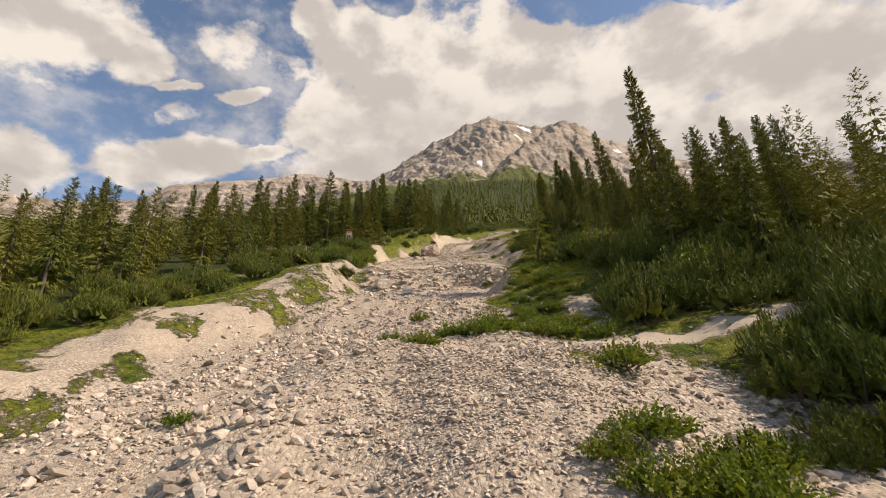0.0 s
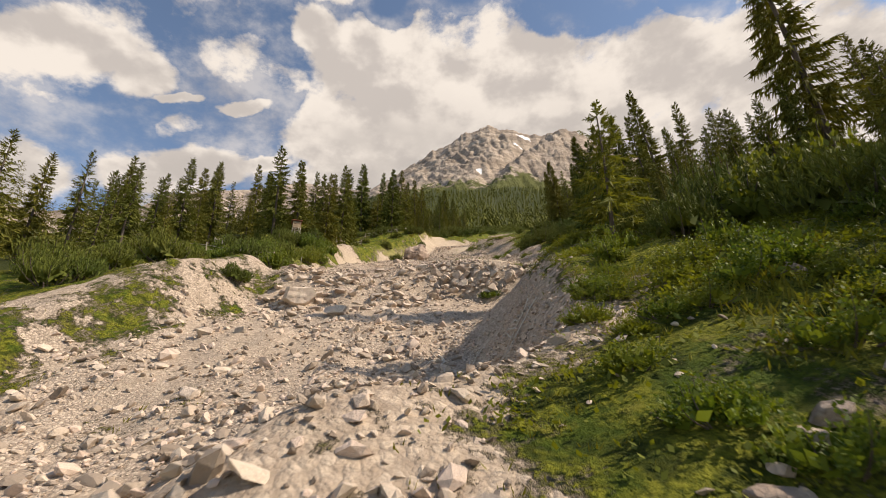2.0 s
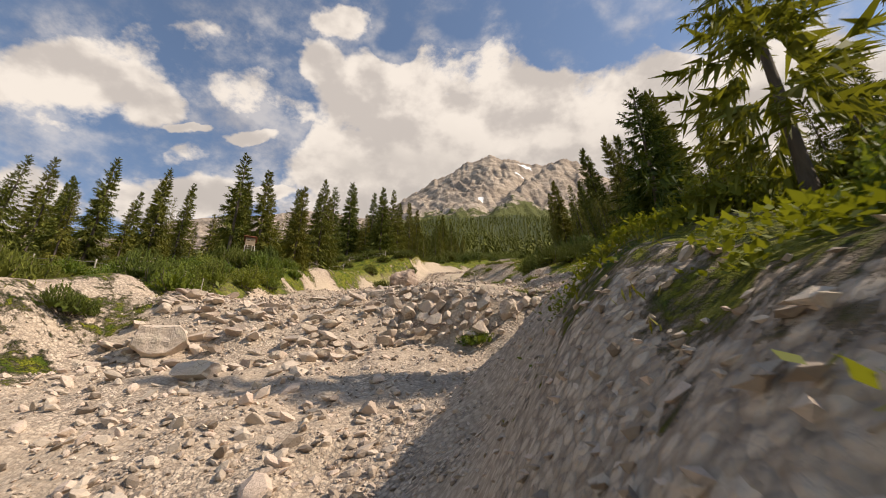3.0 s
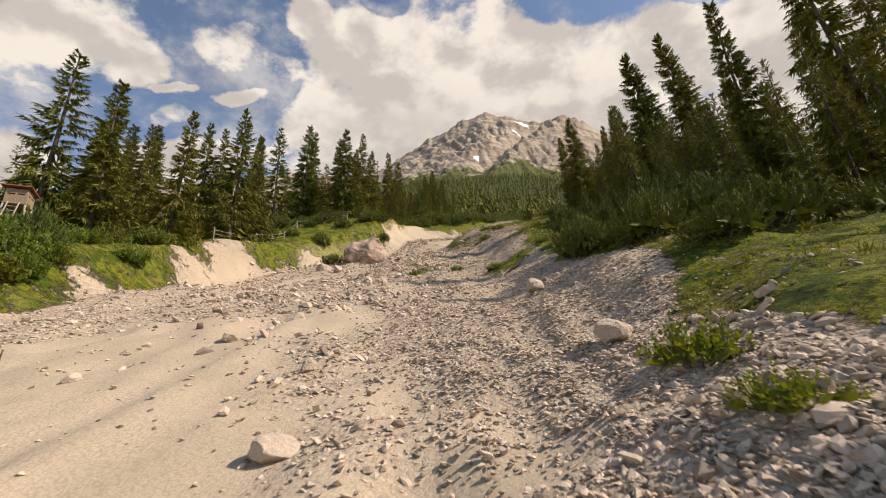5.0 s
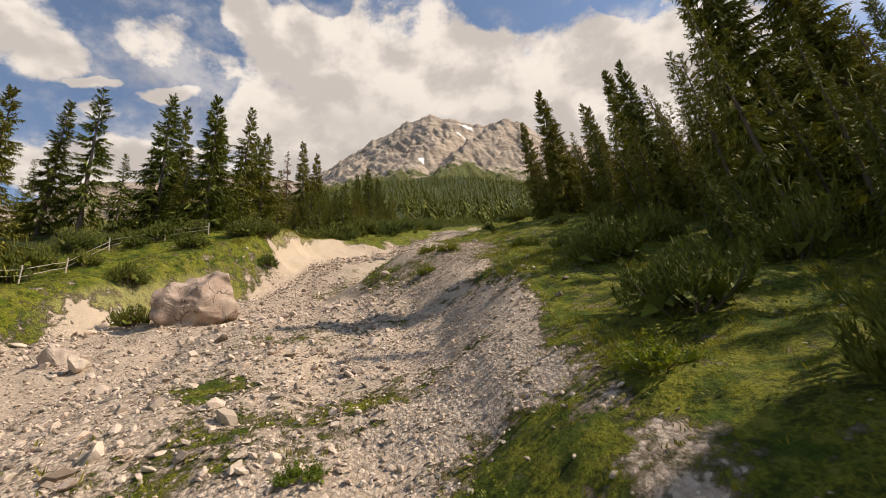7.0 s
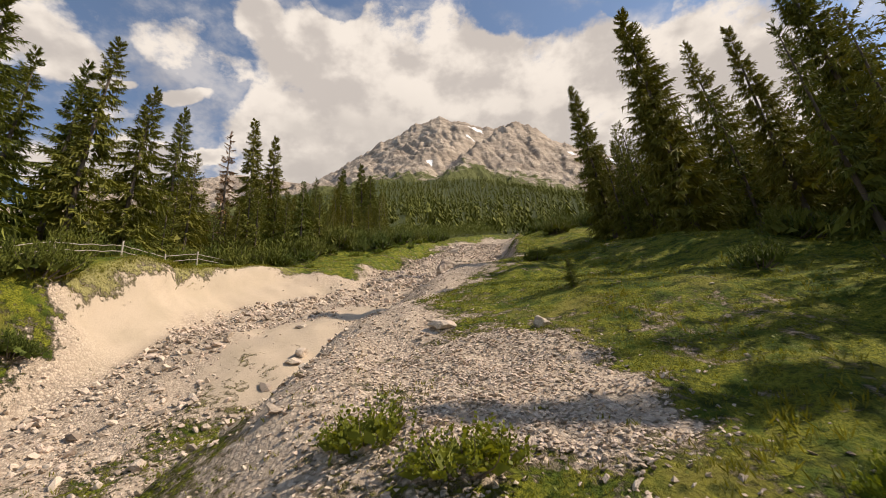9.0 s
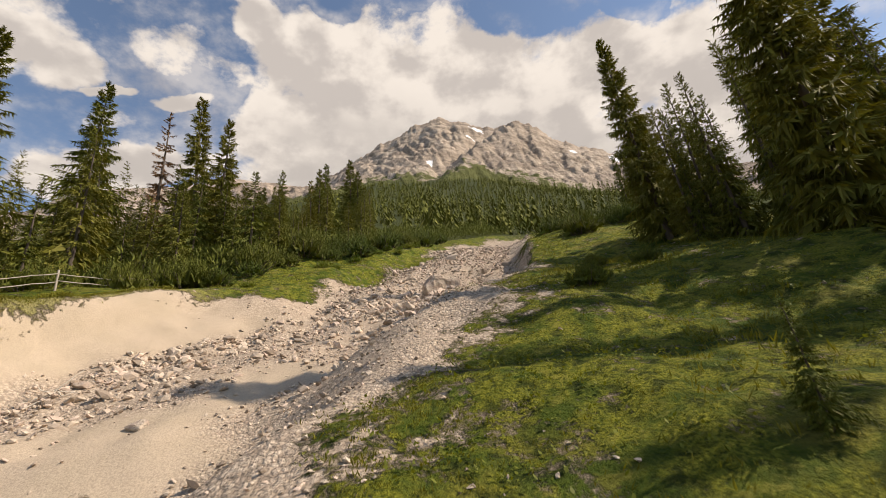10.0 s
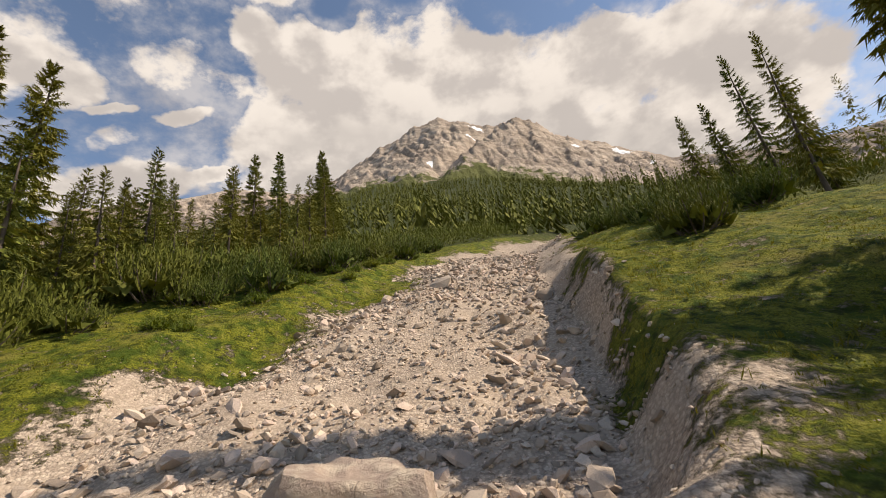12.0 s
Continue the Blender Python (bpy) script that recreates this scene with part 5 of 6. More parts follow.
# wall of stacked boulders under the track, easing into a slope of slabs to the west
pile = random.Random(9)
for tier in range(6):
    x = 2.0 + 0.25 * (tier % 2)
    while x < 8.35:
        wide = pile.choice((0.34, 0.46, 0.6, 0.85)) * pile.uniform(0.9, 1.15) if x < 6.6 else pile.uniform(0.30, 0.5)
        brink = float(dam_face(x)[0])
        up = -1.72 + 0.34 * tier + pile.uniform(-0.16, 0.12)
        y = brink - (1.0 - tier / 5.2) * (2.0 if x < 4.5 else 1.45 if x < 6.8 else 0.8) - 0.1 + pile.uniform(-0.16, 0.12)
        if not (tier == 5 and (6.6 < x or pile.random() < 0.3)):
            tall = wide * pile.uniform(0.6, 0.85)
            ob = boulder(x, y, wide, wide * pile.uniform(0.8, 1.05), tall, 0, 0.2, 500 + tier * 20 + int(x * 2), "blocky limestone boulder stacked in the wall", 4, "boulders of the wall", top=up + tall * 0.5, angular=True)
            ob.rotation_euler = (pile.uniform(-0.5, 0.5), pile.uniform(-0.5, 0.5), pile.uniform(0, 6))
        x += wide * pile.uniform(0.74, 0.92)
for k in range(120):
    x = pile.uniform(-9.0, 2.6)
    brink, batter = (float(q) for q in dam_face(x))
    brink += 2.0 if k % 3 == 0 else 0.0
    wide = pile.uniform(0.4, 1.0)
    ob = boulder(x, brink - batter * pile.uniform(0.0, 1.15), wide * pile.uniform(1.0, 1.3), wide * pile.uniform(0.7, 1.0), wide * pile.uniform(0.4, 0.6), 0, 0.25, 700 + k, "flat limestone slab lying on the slope of the wall", 4, "boulders of the wall", angular=True)
    ob.rotation_euler = (pile.uniform(-0.25, 0.25), pile.uniform(-0.25, 0.25), pile.uniform(0, 6))
boulder(7.3, 52.2, 1.0, 0.9, 1.1, 12, 0.16, 21, "large pale boulder at the end of the wall", 5, top=-0.28)
boulder(8.15, 52.5, 0.62, 0.6, 0.6, 40, 0.2, 22, "pale boulder wedged in the end of the wall", top=-0.3)
boulder(8.6, 52.6, 0.5, 0.5, 0.5, 80, 0.2, 23, "pale boulder wedged in the end of the wall", top=-0.42)
boulder(7.75, 52.55, 0.55, 0.5, 0.6, 10, 0.2, 24, "pale boulder wedged in the end of the wall", top=-0.7)
# rubble showing in the undercut earth face under the track
for k in range(75):
    wide = pile.uniform(0.12, 0.36)
    x, fall = pile.uniform(8.5, 13.5), pile.uniform(0.15, 1.0)
    brink, batter = (float(q) for q in dam_face(x))
    boulder(x, brink - batter * fall - 0.12 * (fall > 0.8), wide * pile.uniform(1.0, 1.4), wide, wide * pile.uniform(0.6, 0.85), pile.uniform(0, 180), 0.4, 800 + k, "grey rubble stone in the undercut below the track", 3, "rubble below the track")


def pebble_shapes():
    """Eight-faced small stones."""
    v = np.array([(1, 0, 0), (-1, 0, 0), (0, 1, 0), (0, -1, 0), (0, 0, 1), (0, 0, -1.0)])
    f = np.array([(0, 2, 4), (2, 1, 4), (1, 3, 4), (3, 0, 4), (2, 0, 5), (1, 2, 5), (3, 1, 5), (0, 3, 5)])
    r = np.random.RandomState(3)
    return [(v * r.uniform(0.75, 1.25, 3) + r.normal(0, 0.16, v.shape), f) for _ in range(6)]


def strewn(name, label, base, x, y, size, r, mat=STONE):
    """Stones of the given shapes lying on the ground, one mesh."""
    z = ground_z(x, y)
    verts, faces, done = [], [], 0
    kind = r.randint(0, len(base), len(x))
    for k, (bv, bf) in enumerate(base):
        pick = kind == k
        m = pick.sum()
        a, tip = r.uniform(0, 2 * np.pi, m), r.uniform(-0.5, 0.5, (m, 2))
        v = bv[None] * (size[pick][:, None] * r.uniform(0.75, 1.3, (m, 3)) * np.array([1, 0.85, 0.62]))[:, None]
        c, s = np.cos(a)[:, None], np.sin(a)[:, None]
        v = np.stack([v[..., 0] * c - v[..., 1] * s, v[..., 0] * s + v[..., 1] * c, v[..., 2] + v[..., 0] * tip[:, :1] + v[..., 1] * tip[:, 1:]], -1)
        v = v + np.stack([x[pick], y[pick], z[pick] + 0.18 * size[pick]], -1)[:, None]
        faces.append((bf[None] + (np.arange(m) * len(bv))[:, None, None] + done).reshape(-1, 3))
        verts.append(v.reshape(-1, 3))
        done += m * len(bv)
    return tagged(new(name, mesh_of(name, np.concatenate(verts), np.concatenate(faces), mat)), label, "stones", kind="stuff")


def loose_blocks(shapes, x, y, size, r):
    """Blocks beside the way, each lying by itself, on a few shared shapes."""
    meshes = [mesh_of("stone_block", v * np.array([1, 0.85, 0.62]), f, BLOCK) for v, f in shapes]
    z = ground_z(x, y)
    for k in range(len(x)):
        ob = new("stone_block", meshes[k % len(meshes)])
        ob.matrix_basis = Matrix.LocRotScale((x[k], y[k], z[k] + 0.14 * size[k]), Euler((r.uniform(-0.3, 0.3), r.uniform(-0.3, 0.3), r.uniform(0, 6.3))), [size[k] * q for q in r.uniform(0.85, 1.2, 3)])
        tagged(ob, "angular pale limestone block lying in the bed", "stone", "loose blocks in the bed")


def stone_share(x, y):
    """How thickly stones lie: the bed and bars, little on sand and turf."""
    xl, fl, fr, xr = (cut(y, k) for k in range(1, 5))
    wide = np.where(y < 50, 4.0, 0.5)
    d = step(x, xl - wide, fl) * (1 - 0.8 * step(x, xr - 0.5, xr + 1.5))
    d = np.where((x > -6) & (y < 30), np.maximum(d, 0.75), d)
    d = np.maximum(d, 0.8 * step(lump(x, y, 16.5, 113, 4.8, 10, -8), 0.3, 0.6))
    return d * (1 - 0.95 * sand_mask(x, y)) * (1 - 0.85 * step(grass_mask(x, y), 0.35, 0.75)) * (0.28 + 0.85 * step(rough(x, y, 4.5, 3, 2), -0.3, 0.5))


def lane(y):
    """The middle of the bed and bars that lie bare, along the valley."""
    return np.interp(y, [0, 30, 60, 100, 140, 170, 200], [-2, 1, 5, 8, 17, 23, 38])


EYE_LINE = ([0, 28, 50, 79, 104, 138], [0, 3.3, 6.9, 10.4, 14.5, 21.4])


def cobbles():
    r = np.random.RandomState(17)
    n = 46000
    y = 6 + 184 * r.uniform(0, 1, n)
    x = lane(y) + r.triangular(-22, 0, 19, n)
    keep = r.uniform(size=n) < stone_share(x, y)
    x, y = x[keep], y[keep]
    size = 0.05 + 0.045 * r.gamma(1.1, 1.0, len(x))
    size = np.minimum(size * (0.8 + 0.9 * step(rough(x, y, 7, 2, 5), 0, 0.7)), 0.34)
    size = size * np.interp(y, [22, 30], [1.35, 1.0])
    size = np.minimum(size, 0.05 + 0.035 * np.abs(x - np.interp(y, *EYE_LINE)))
    by = r.uniform(136, 185, 9000)
    bx = cut(by, 2) + (cut(by, 3) - cut(by, 2)) * r.uniform(-0.05, 1.05, len(by))
    bk = r.uniform(size=len(by)) < (0.35 + 0.65 * step(rough(bx, by, 3.5, 3, 1), -0.2, 0.3)) * (1 - 0.9 * step(grass_mask(bx, by), 0.3, 0.6))
    x, y, size = np.r_[x, bx[bk]], np.r_[y, by[bk]], np.r_[size, 0.07 + 0.075 * r.gamma(1.2, 1.0, bk.sum())]
    by = r.uniform(9, 136, 24000)
    bx = cut(by, 2) + (cut(by, 3) - cut(by, 2)) * r.uniform(-0.05, 1.1, len(by))
    bk = r.uniform(size=len(by)) < (0.25 + 0.75 * step(rough(bx, by, 4.0, 3, 1), -0.2, 0.3)) * (1 - 0.9 * step(grass_mask(bx, by), 0.3, 0.6)) * (1 - 0.93 * sand_mask(bx, by))
    x, y = np.r_[x, bx[bk]], np.r_[y, by[bk]]
    size = np.r_[size, np.minimum(0.05 + 0.055 * r.gamma(1.2, 1.0, bk.sum()), 0.05 + 0.045 * np.abs(bx[bk] - np.interp(by[bk], *EYE_LINE)))]
    hx, hy = r.normal(0.5, 3.6, 6500), r.uniform(7, 29, 6500)
    hk = r.uniform(size=6500) < (0.2 + 0.8 * step(rough(hx, hy, 3.0, 3, 3), -0.2, 0.3)) * (1 - 0.9 * step(grass_mask(hx, hy), 0.3, 0.6)) * (1 - 0.93 * sand_mask(hx, hy))
    x, y = np.r_[x, hx[hk]], np.r_[y, hy[hk]]
    size = np.r_[size, np.minimum(0.04 + 0.045 * r.gamma(1.3, 1.0, hk.sum()), 0.22)]
    # rubble on the slope beside the wall
    wx = r.uniform(-10, 6.2, 3000)
    wy = np.interp(wx, [-9, 0, 3, 6.2], [59.5, 58, 56, 53.9]) - np.abs(r.normal(0, 2.4, 3000))
    wk = wy > dam_face(wx)[0] - np.where(wx < 2.4, 6.0, 0.0)
    x, y, size = np.r_[x, wx[wk]], np.r_[y, wy[wk]], np.r_[size, np.minimum(0.05 + 0.05 * r.gamma(1.2, 1.0, wk.sum()), 0.25)]
    mx, my = r.normal(10.6, 1.6, 1500), r.normal(58, 2.0, 1500)
    mk = (my > DAM_Y + 1.5) & (grass_mask(mx, my) < 0.6)
    x, y, size = np.r_[x, mx[mk]], np.r_[y, my[mk]], np.r_[size, np.minimum(0.04 + 0.035 * r.gamma(1.2, 1.0, mk.sum()), 0.2)]
    # debris along the foot of the sand cliff and the scarps
    dy = np.r_[r.uniform(116, 143, 900), r.uniform(80, 112, 500)]
    dx = cut(dy, 2) + 0.4 + np.abs(r.normal(0, 1.0, len(dy)))
    x, y, size = np.r_[x, dx], np.r_[y, dy], np.r_[size, 0.07 + 0.06 * r.gamma(1.2, 1.0, len(dy))]
    strewn("cobbles", "loose pale limestone cobbles strewn over the bed", [rock_shape(s, 1, 0.5) for s in range(60, 70)], x, y, size, r)
    # blocks the size of a loaf or a sack, packed in the lower bed and by the upper channel
    by = np.r_[r.uniform(18, 52, 2600), r.uniform(84, 112, 500), r.uniform(140, 176, 1100)]
    bx = cut(by, 2) + (cut(by, 3) - cut(by, 2)) * r.uniform(-0.1, 1.0, len(by))
    bk = r.uniform(size=len(by)) < (0.25 + 0.75 * step(rough(bx, by, 5.0, 3, 3), -0.3, 0.3)) * (1 - step(grass_mask(bx, by), 0.3, 0.6)) * (1 - sand_mask(bx, by))
    size = np.minimum(0.11 + 0.07 * r.gamma(1.3, 1.0, bk.sum()), 0.06 + 0.07 * np.abs(bx[bk] - np.interp(by[bk], *EYE_LINE)))
    bx, by, size = bx[bk], by[bk], np.minimum(size, 0.42)
    shapes = [rock_shape(s, 2, 0.5, 9, (0.4, 0.62)) for s in range(80, 88)]
    near = np.argsort(np.abs(bx - np.interp(by, *EYE_LINE)))
    loose_blocks(shapes, bx[near[:280]], by[near[:280]], size[near[:280]], r)
    far = near[280:]
    strewn("blocks", "pale limestone blocks lying packed in the bed", shapes, bx[far], by[far], size[far], r)
    n = 14000
    y = r.uniform(5, 160, n)
    x = lane(y) + r.normal(0, 6, n)
    keep = r.uniform(size=n) < stone_share(x, y)
    x, y = x[keep], y[keep]
    size = r.uniform(0.03, 0.065, len(x))
    # gravel heaps beside the camera's way carry a close cover of small stones
    for hx, hy, wx, wy, many in ((16.5, 112, 3.6, 7, 11000), (1.0, 12.5, 4.0, 4.5, 9000), (9.5, 66, 4.0, 6.0, 8000), (10.6, 57.8, 2.6, 3.2, 9000), (22, 137, 2.4, 4.0, 4000), (2.6, 33, 3.0, 5.0, 4000)):
        gx, gy = r.normal(hx, wx * 0.6, many), r.normal(hy, wy * 0.6, many)
        gk = r.uniform(size=many) < 1 - 0.9 * step(grass_mask(gx, gy), 0.3, 0.7)
        x, y, size = np.r_[x, gx[gk]], np.r_[y, gy[gk]], np.r_[size, r.uniform(0.03, 0.07, gk.sum())]
    gy = r.uniform(54, 112, 26000)
    gx = cut(gy, 2) + (cut(gy, 3) - cut(gy, 2) + 3) * r.uniform(0, 1, len(gy))
    gk = r.uniform(size=len(gy)) < (1 - 0.9 * step(grass_mask(gx, gy), 0.3, 0.7)) * (1 - 0.9 * sand_mask(gx, gy)) * (0.3 + 0.7 * step(rough(gx, gy, 2.5, 3, 2), -0.2, 0.3))
    x, y, size = np.r_[x, gx[gk]], np.r_[y, gy[gk]], np.r_[size, r.uniform(0.03, 0.08, gk.sum())]
    strewn("pebbles", "small pale limestone pebbles covering the bed", pebble_shapes(), x, y, size, r)


def grass():
    """Blades in tufts on the turf and between the stones."""
    r = np.random.RandomState(23)
    n = 130000
    y = r.uniform(6, 185, n)
    x = r.uniform(-26, 46, n)
    near = np.abs(x - np.interp(y, [0, 60, 100, 140, 200], [1, 8, 14, 22, 40]))
    keep = r.uniform(size=n) < np.clip(1.6 * grass_mask(x, y) - 0.12, 0, 1) * np.interp(near, [0, 10, 40], [1, 0.7, 0.15]) * (0.5 + 0.5 * step(rough(x, y, 3, 2, 3), -0.4, 0.4)) * (1 - step(sand_mask(x, y), 0.1, 0.4))
    x, y = x[keep], y[keep]
    # turf hanging over the rim of the sand cliff
    ry = r.uniform(122, 144, 2600)
    x, y = np.r_[x, cut(ry, 1) + r.normal(0.05, 0.18, len(ry))], np.r_[y, ry]
    # longer tufts stand in drifts on the bank beside the torrent
    ty = np.r_[r.uniform(26, 50, 9000), r.uniform(78, 148, 12000)]
    tx = cut(ty, 4) + r.uniform(-1.5, 9, len(ty))
    tk = r.uniform(size=len(ty)) < step(grass_mask(tx, ty), 0.3, 0.6) * step(rough(tx, ty, 2.4, 3, 8), -0.05, 0.4) * (1 - step(sand_mask(tx, ty), 0.1, 0.4))
    short = len(x)
    x, y = np.r_[x, tx[tk]], np.r_[y, ty[tk]]
    blades = 5
    X, Y = np.repeat(x, blades) + r.normal(0, 0.07, len(x) * blades), np.repeat(y, blades) + r.normal(0, 0.07, len(x) * blades)
    Z = np.repeat(ground_z(x, y), blades) - 0.02
    m = len(X)
    high = r.uniform(0.05, 0.15, m) * np.repeat(r.uniform(0.5, 1.2, len(x)) + 1.1 * step(rough(x, y, 1.6, 2, 5), 0.25, 0.6), blades)
    high[short * blades :] *= 1.15
    high = np.minimum(high, 0.07 + 0.04 * np.abs(X - np.interp(Y, *EYE_LINE)))
    lean = r.normal(0, 0.45, (m, 2))
    way = np.stack([lean[:, 0], lean[:, 1], np.ones(m)], -1) * high[:, None]
    a = r.uniform(0, 2 * np.pi, m)
    side = np.stack([np.cos(a), np.sin(a), 0 * a], -1) * (0.006 + 0.05 * high)[:, None]
    v, f = frond(np.stack([X, Y, Z], -1), way, side)
    return tagged(new("grass", mesh_of("grass", v, f, GRASS)), "short yellow-green mountain grass and herbs", "grass", kind="stuff")


def herbs():
    """Leafy herbs in clumps on the turf and among the stones."""
    r = np.random.RandomState(29)
    n = 42000
    y = r.uniform(6, 170, n)
    x = lane(y) + r.normal(3, 13, n)
    g = grass_mask(x, y)
    lush = step(rough(x, y, 3.2, 3, 1), 0.05, 0.55)
    keep = r.uniform(size=n) < (0.15 + 0.85 * lush) * step(g, 0.25, 0.6) * (1 - 0.7 * wood_mask(x, y)) * (1 - step(sand_mask(x, y), 0.1, 0.4))
    x, y = x[keep][:12000], y[keep][:12000]
    hy = r.uniform(27, 50, 9000)
    hx = cut(hy, 4) + r.uniform(-2.0, 8, len(hy))
    hk = r.uniform(size=len(hy)) < step(grass_mask(hx, hy), 0.25, 0.6) * (0.12 + 0.88 * step(rough(hx, hy, 2.0, 3, 4), 0.0, 0.4)) * (1 - step(sand_mask(hx, hy), 0.1, 0.4))
    x, y = np.r_[x, hx[hk]], np.r_[y, hy[hk]]
    m = 8
    X, Y = np.repeat(x, m) + r.normal(0, 0.10, len(x) * m), np.repeat(y, m) + r.normal(0, 0.10, len(x) * m)
    Z = np.repeat(ground_z(x, y), m) + r.uniform(0.0, 0.16, len(X))
    a = r.uniform(0, 2 * np.pi, len(X))
    long = r.uniform(0.035, 0.085, len(X))
    way = np.stack([np.cos(a), np.sin(a), r.uniform(0.1, 1.1, len(X))], -1) * long[:, None]
    side = np.stack([-np.sin(a), np.cos(a), r.normal(0, 0.3, len(X))], -1) * (0.36 * long)[:, None]
    v, f = frond(np.stack([X, Y, Z], -1), way, side)
    return tagged(new("herbs", mesh_of("herbs", v, f, LEAF)), "leafy green herbs in clumps on the turf", "herbs", kind="stuff")


# spruces added on the upper bank to shade the turf, mostly out of view
for x, y, top in ((35.5, 103.5, 12), (38, 106, 13), (40, 109.5, 13), (39.5, 103, 15), (24.6, 81.5, 8), (26.2, 84.2, 9), (29, 80.2, 10), (28.2, 86.6, 10), (31, 88.4, 12), (34, 86.2, 12.5), (37, 85, 14), (33, 92, 13), (36, 92.4, 15), (38.4, 95.2, 15), (23.5, 74, 8.5), (25.5, 71.5, 9.5), (27.5, 74.5, 10), (29, 70.5, 11), (22.4, 77.4, 8), (24.4, 78.6, 9.5), (21.6, 80.4, 7.5), (26.6, 77, 11), (23.2, 83.2, 8.5), (15.5, 27.2, 10.5), (16.8, 28.8, 11), (15.2, 29.8, 10.5), (17.6, 30.8, 12), (18.5, 27.8, 12), (14.6, 25.6, 9.5), (16.4, 25, 10), (19, 29.6, 12.5), (33.5, 101, 13), (36, 99, 15), (31.5, 99.6, 11.5), (34.5, 104.5, 13.5), (32.2, 105.8, 11), (38, 136.5, 15), (40, 138.5, 17), (43, 140, 18), (37.5, 139.6, 14.5), (36.2, 141.6, 12.5), (39, 143, 15), (39.5, 144.8, 13), (42, 143.4, 14), (41, 147, 14), (44, 148, 15), (39, 141.4, 12), (17.5, 50.6, 5.6), (19.6, 51.2, 7.6), (21.4, 50, 9), (18.8, 49, 6.6)):
    stand(WOOD, x, y, top, int(x) % 3, 18)
# pines and herbs crowd the rim of the upper bank
scatter_bushes(24, -1, 149, 190, 1.4, 5, 1.3, 2.4, (0, 1, 1))
scatter_bushes(18, -1, 146, 176, -0.6, 2.6, 0.5, 0.9, (3, 2))
bush(4, 2.2, 151, 2.0)
bush(4, 0.4, 152.4, 1.8)
# leafy shrubs and young pines on the turf above the torrent
scatter_bushes(16, 1, 29, 47, 0.4, 6.5, 0.4, 0.8, (2, 3, 3))
scatter_bushes(7, 1, 31, 46, 3.0, 5, 0.7, 1.2, (4, 4))
scatter_bushes(14, 1, 84, 112, 1.5, 8, 0.4, 0.8, (3, 3, 2))
scatter_bushes(22, 1, 56, 68, 3.5, 8, 0.9, 1.8, (4, 0, 1))
scatter_bushes(26, 1, 8, 24, 14.0, 9, 1.0, 2.0, (4, 0, 1))
near = random.Random(31)
for x, y, size, k in ((3.5, 8.0, 0.9, 2), (4.6, 7.6, 1.0, 2), (3.0, 8.8, 0.7, 3), (5.9, 8.9, 0.8, 4), (7.6, 9.6, 0.9, 4), (8.8, 10.4, 1.2, 4), (9.8, 10.2, 1.4, 4), (9.4, 12.4, 1.3, 4), (10.8, 12.0, 1.5, 4)):
    bush(k, x, y, size, 0.85)
for k in range(58):
    y = near.uniform(20.5, 31.2)
    off = near.uniform(0.9 if y > 25 else 0.4, 5.0)
    x = float(np.interp(y, *EYE_LINE)) + off
    if 4.6 < x < 7.2 and 22.6 < y < 25.4 and k % 4:
        continue
    bush(near.choice((3, 3, 2)), x, y, min(near.uniform(0.32, 0.62), 0.3 + 0.14 * off), 0.85)
for k in range(11):
    s = near.uniform(0.16, 0.30)
    boulder(near.uniform(4.2, 7.0), near.uniform(24.8, 26.6), s * 1.3, s, s * 0.8, near.uniform(0, 180), 0.25, 700 + k, "rounded grey boulder at the edge of the turf", 3)
cobbles()
grass()
herbs()


# ---- made things ----
def box(lo, hi, bevel=0.0):
    """A block between two corners, its edges taken off."""
    bm = bmesh.new()
    bmesh.ops.create_cube(bm, size=1.0)
    lo, hi = Vector(lo), Vector(hi)
    for v in bm.verts:
        v.co = Vector([(a + b) / 2 + c * (b - a) for a, b, c in zip(lo, hi, v.co)])
    if bevel:
        bmesh.ops.bevel(bm, geom=bm.edges[:], offset=bevel, segments=1, affect="EDGES")
    return bm


def solid(name, bm, mat, parent, label=""):
    me = bpy.data.meshes.new(name)
    bm.to_mesh(me)
    bm.free()
    me.materials.append(mat)
    ob = new(name, me)
    ob.parent = parent
    return tagged(ob, label)


def pole(a, b, r0, r1, wob=0.02, seed=0, n=7, ring=7):
    """A slightly crooked round pole with closed ends."""
    rr = np.random.RandomState(seed)
    s = np.linspace(0, 1, n)[:, None]
    path = np.asarray(a) * (1 - s) + np.asarray(b) * s
    path[1:-1] += rr.normal(0, wob, (n - 2, 3))
    radii = np.linspace(r0, r1, n)
    path = np.concatenate([path[:1], path, path[-1:]])
    return tube(path + np.linspace(0, 1e-4, len(path))[:, None] * (np.asarray(b) - np.asarray(a)), np.r_[0.002, radii, 0.002], ring)


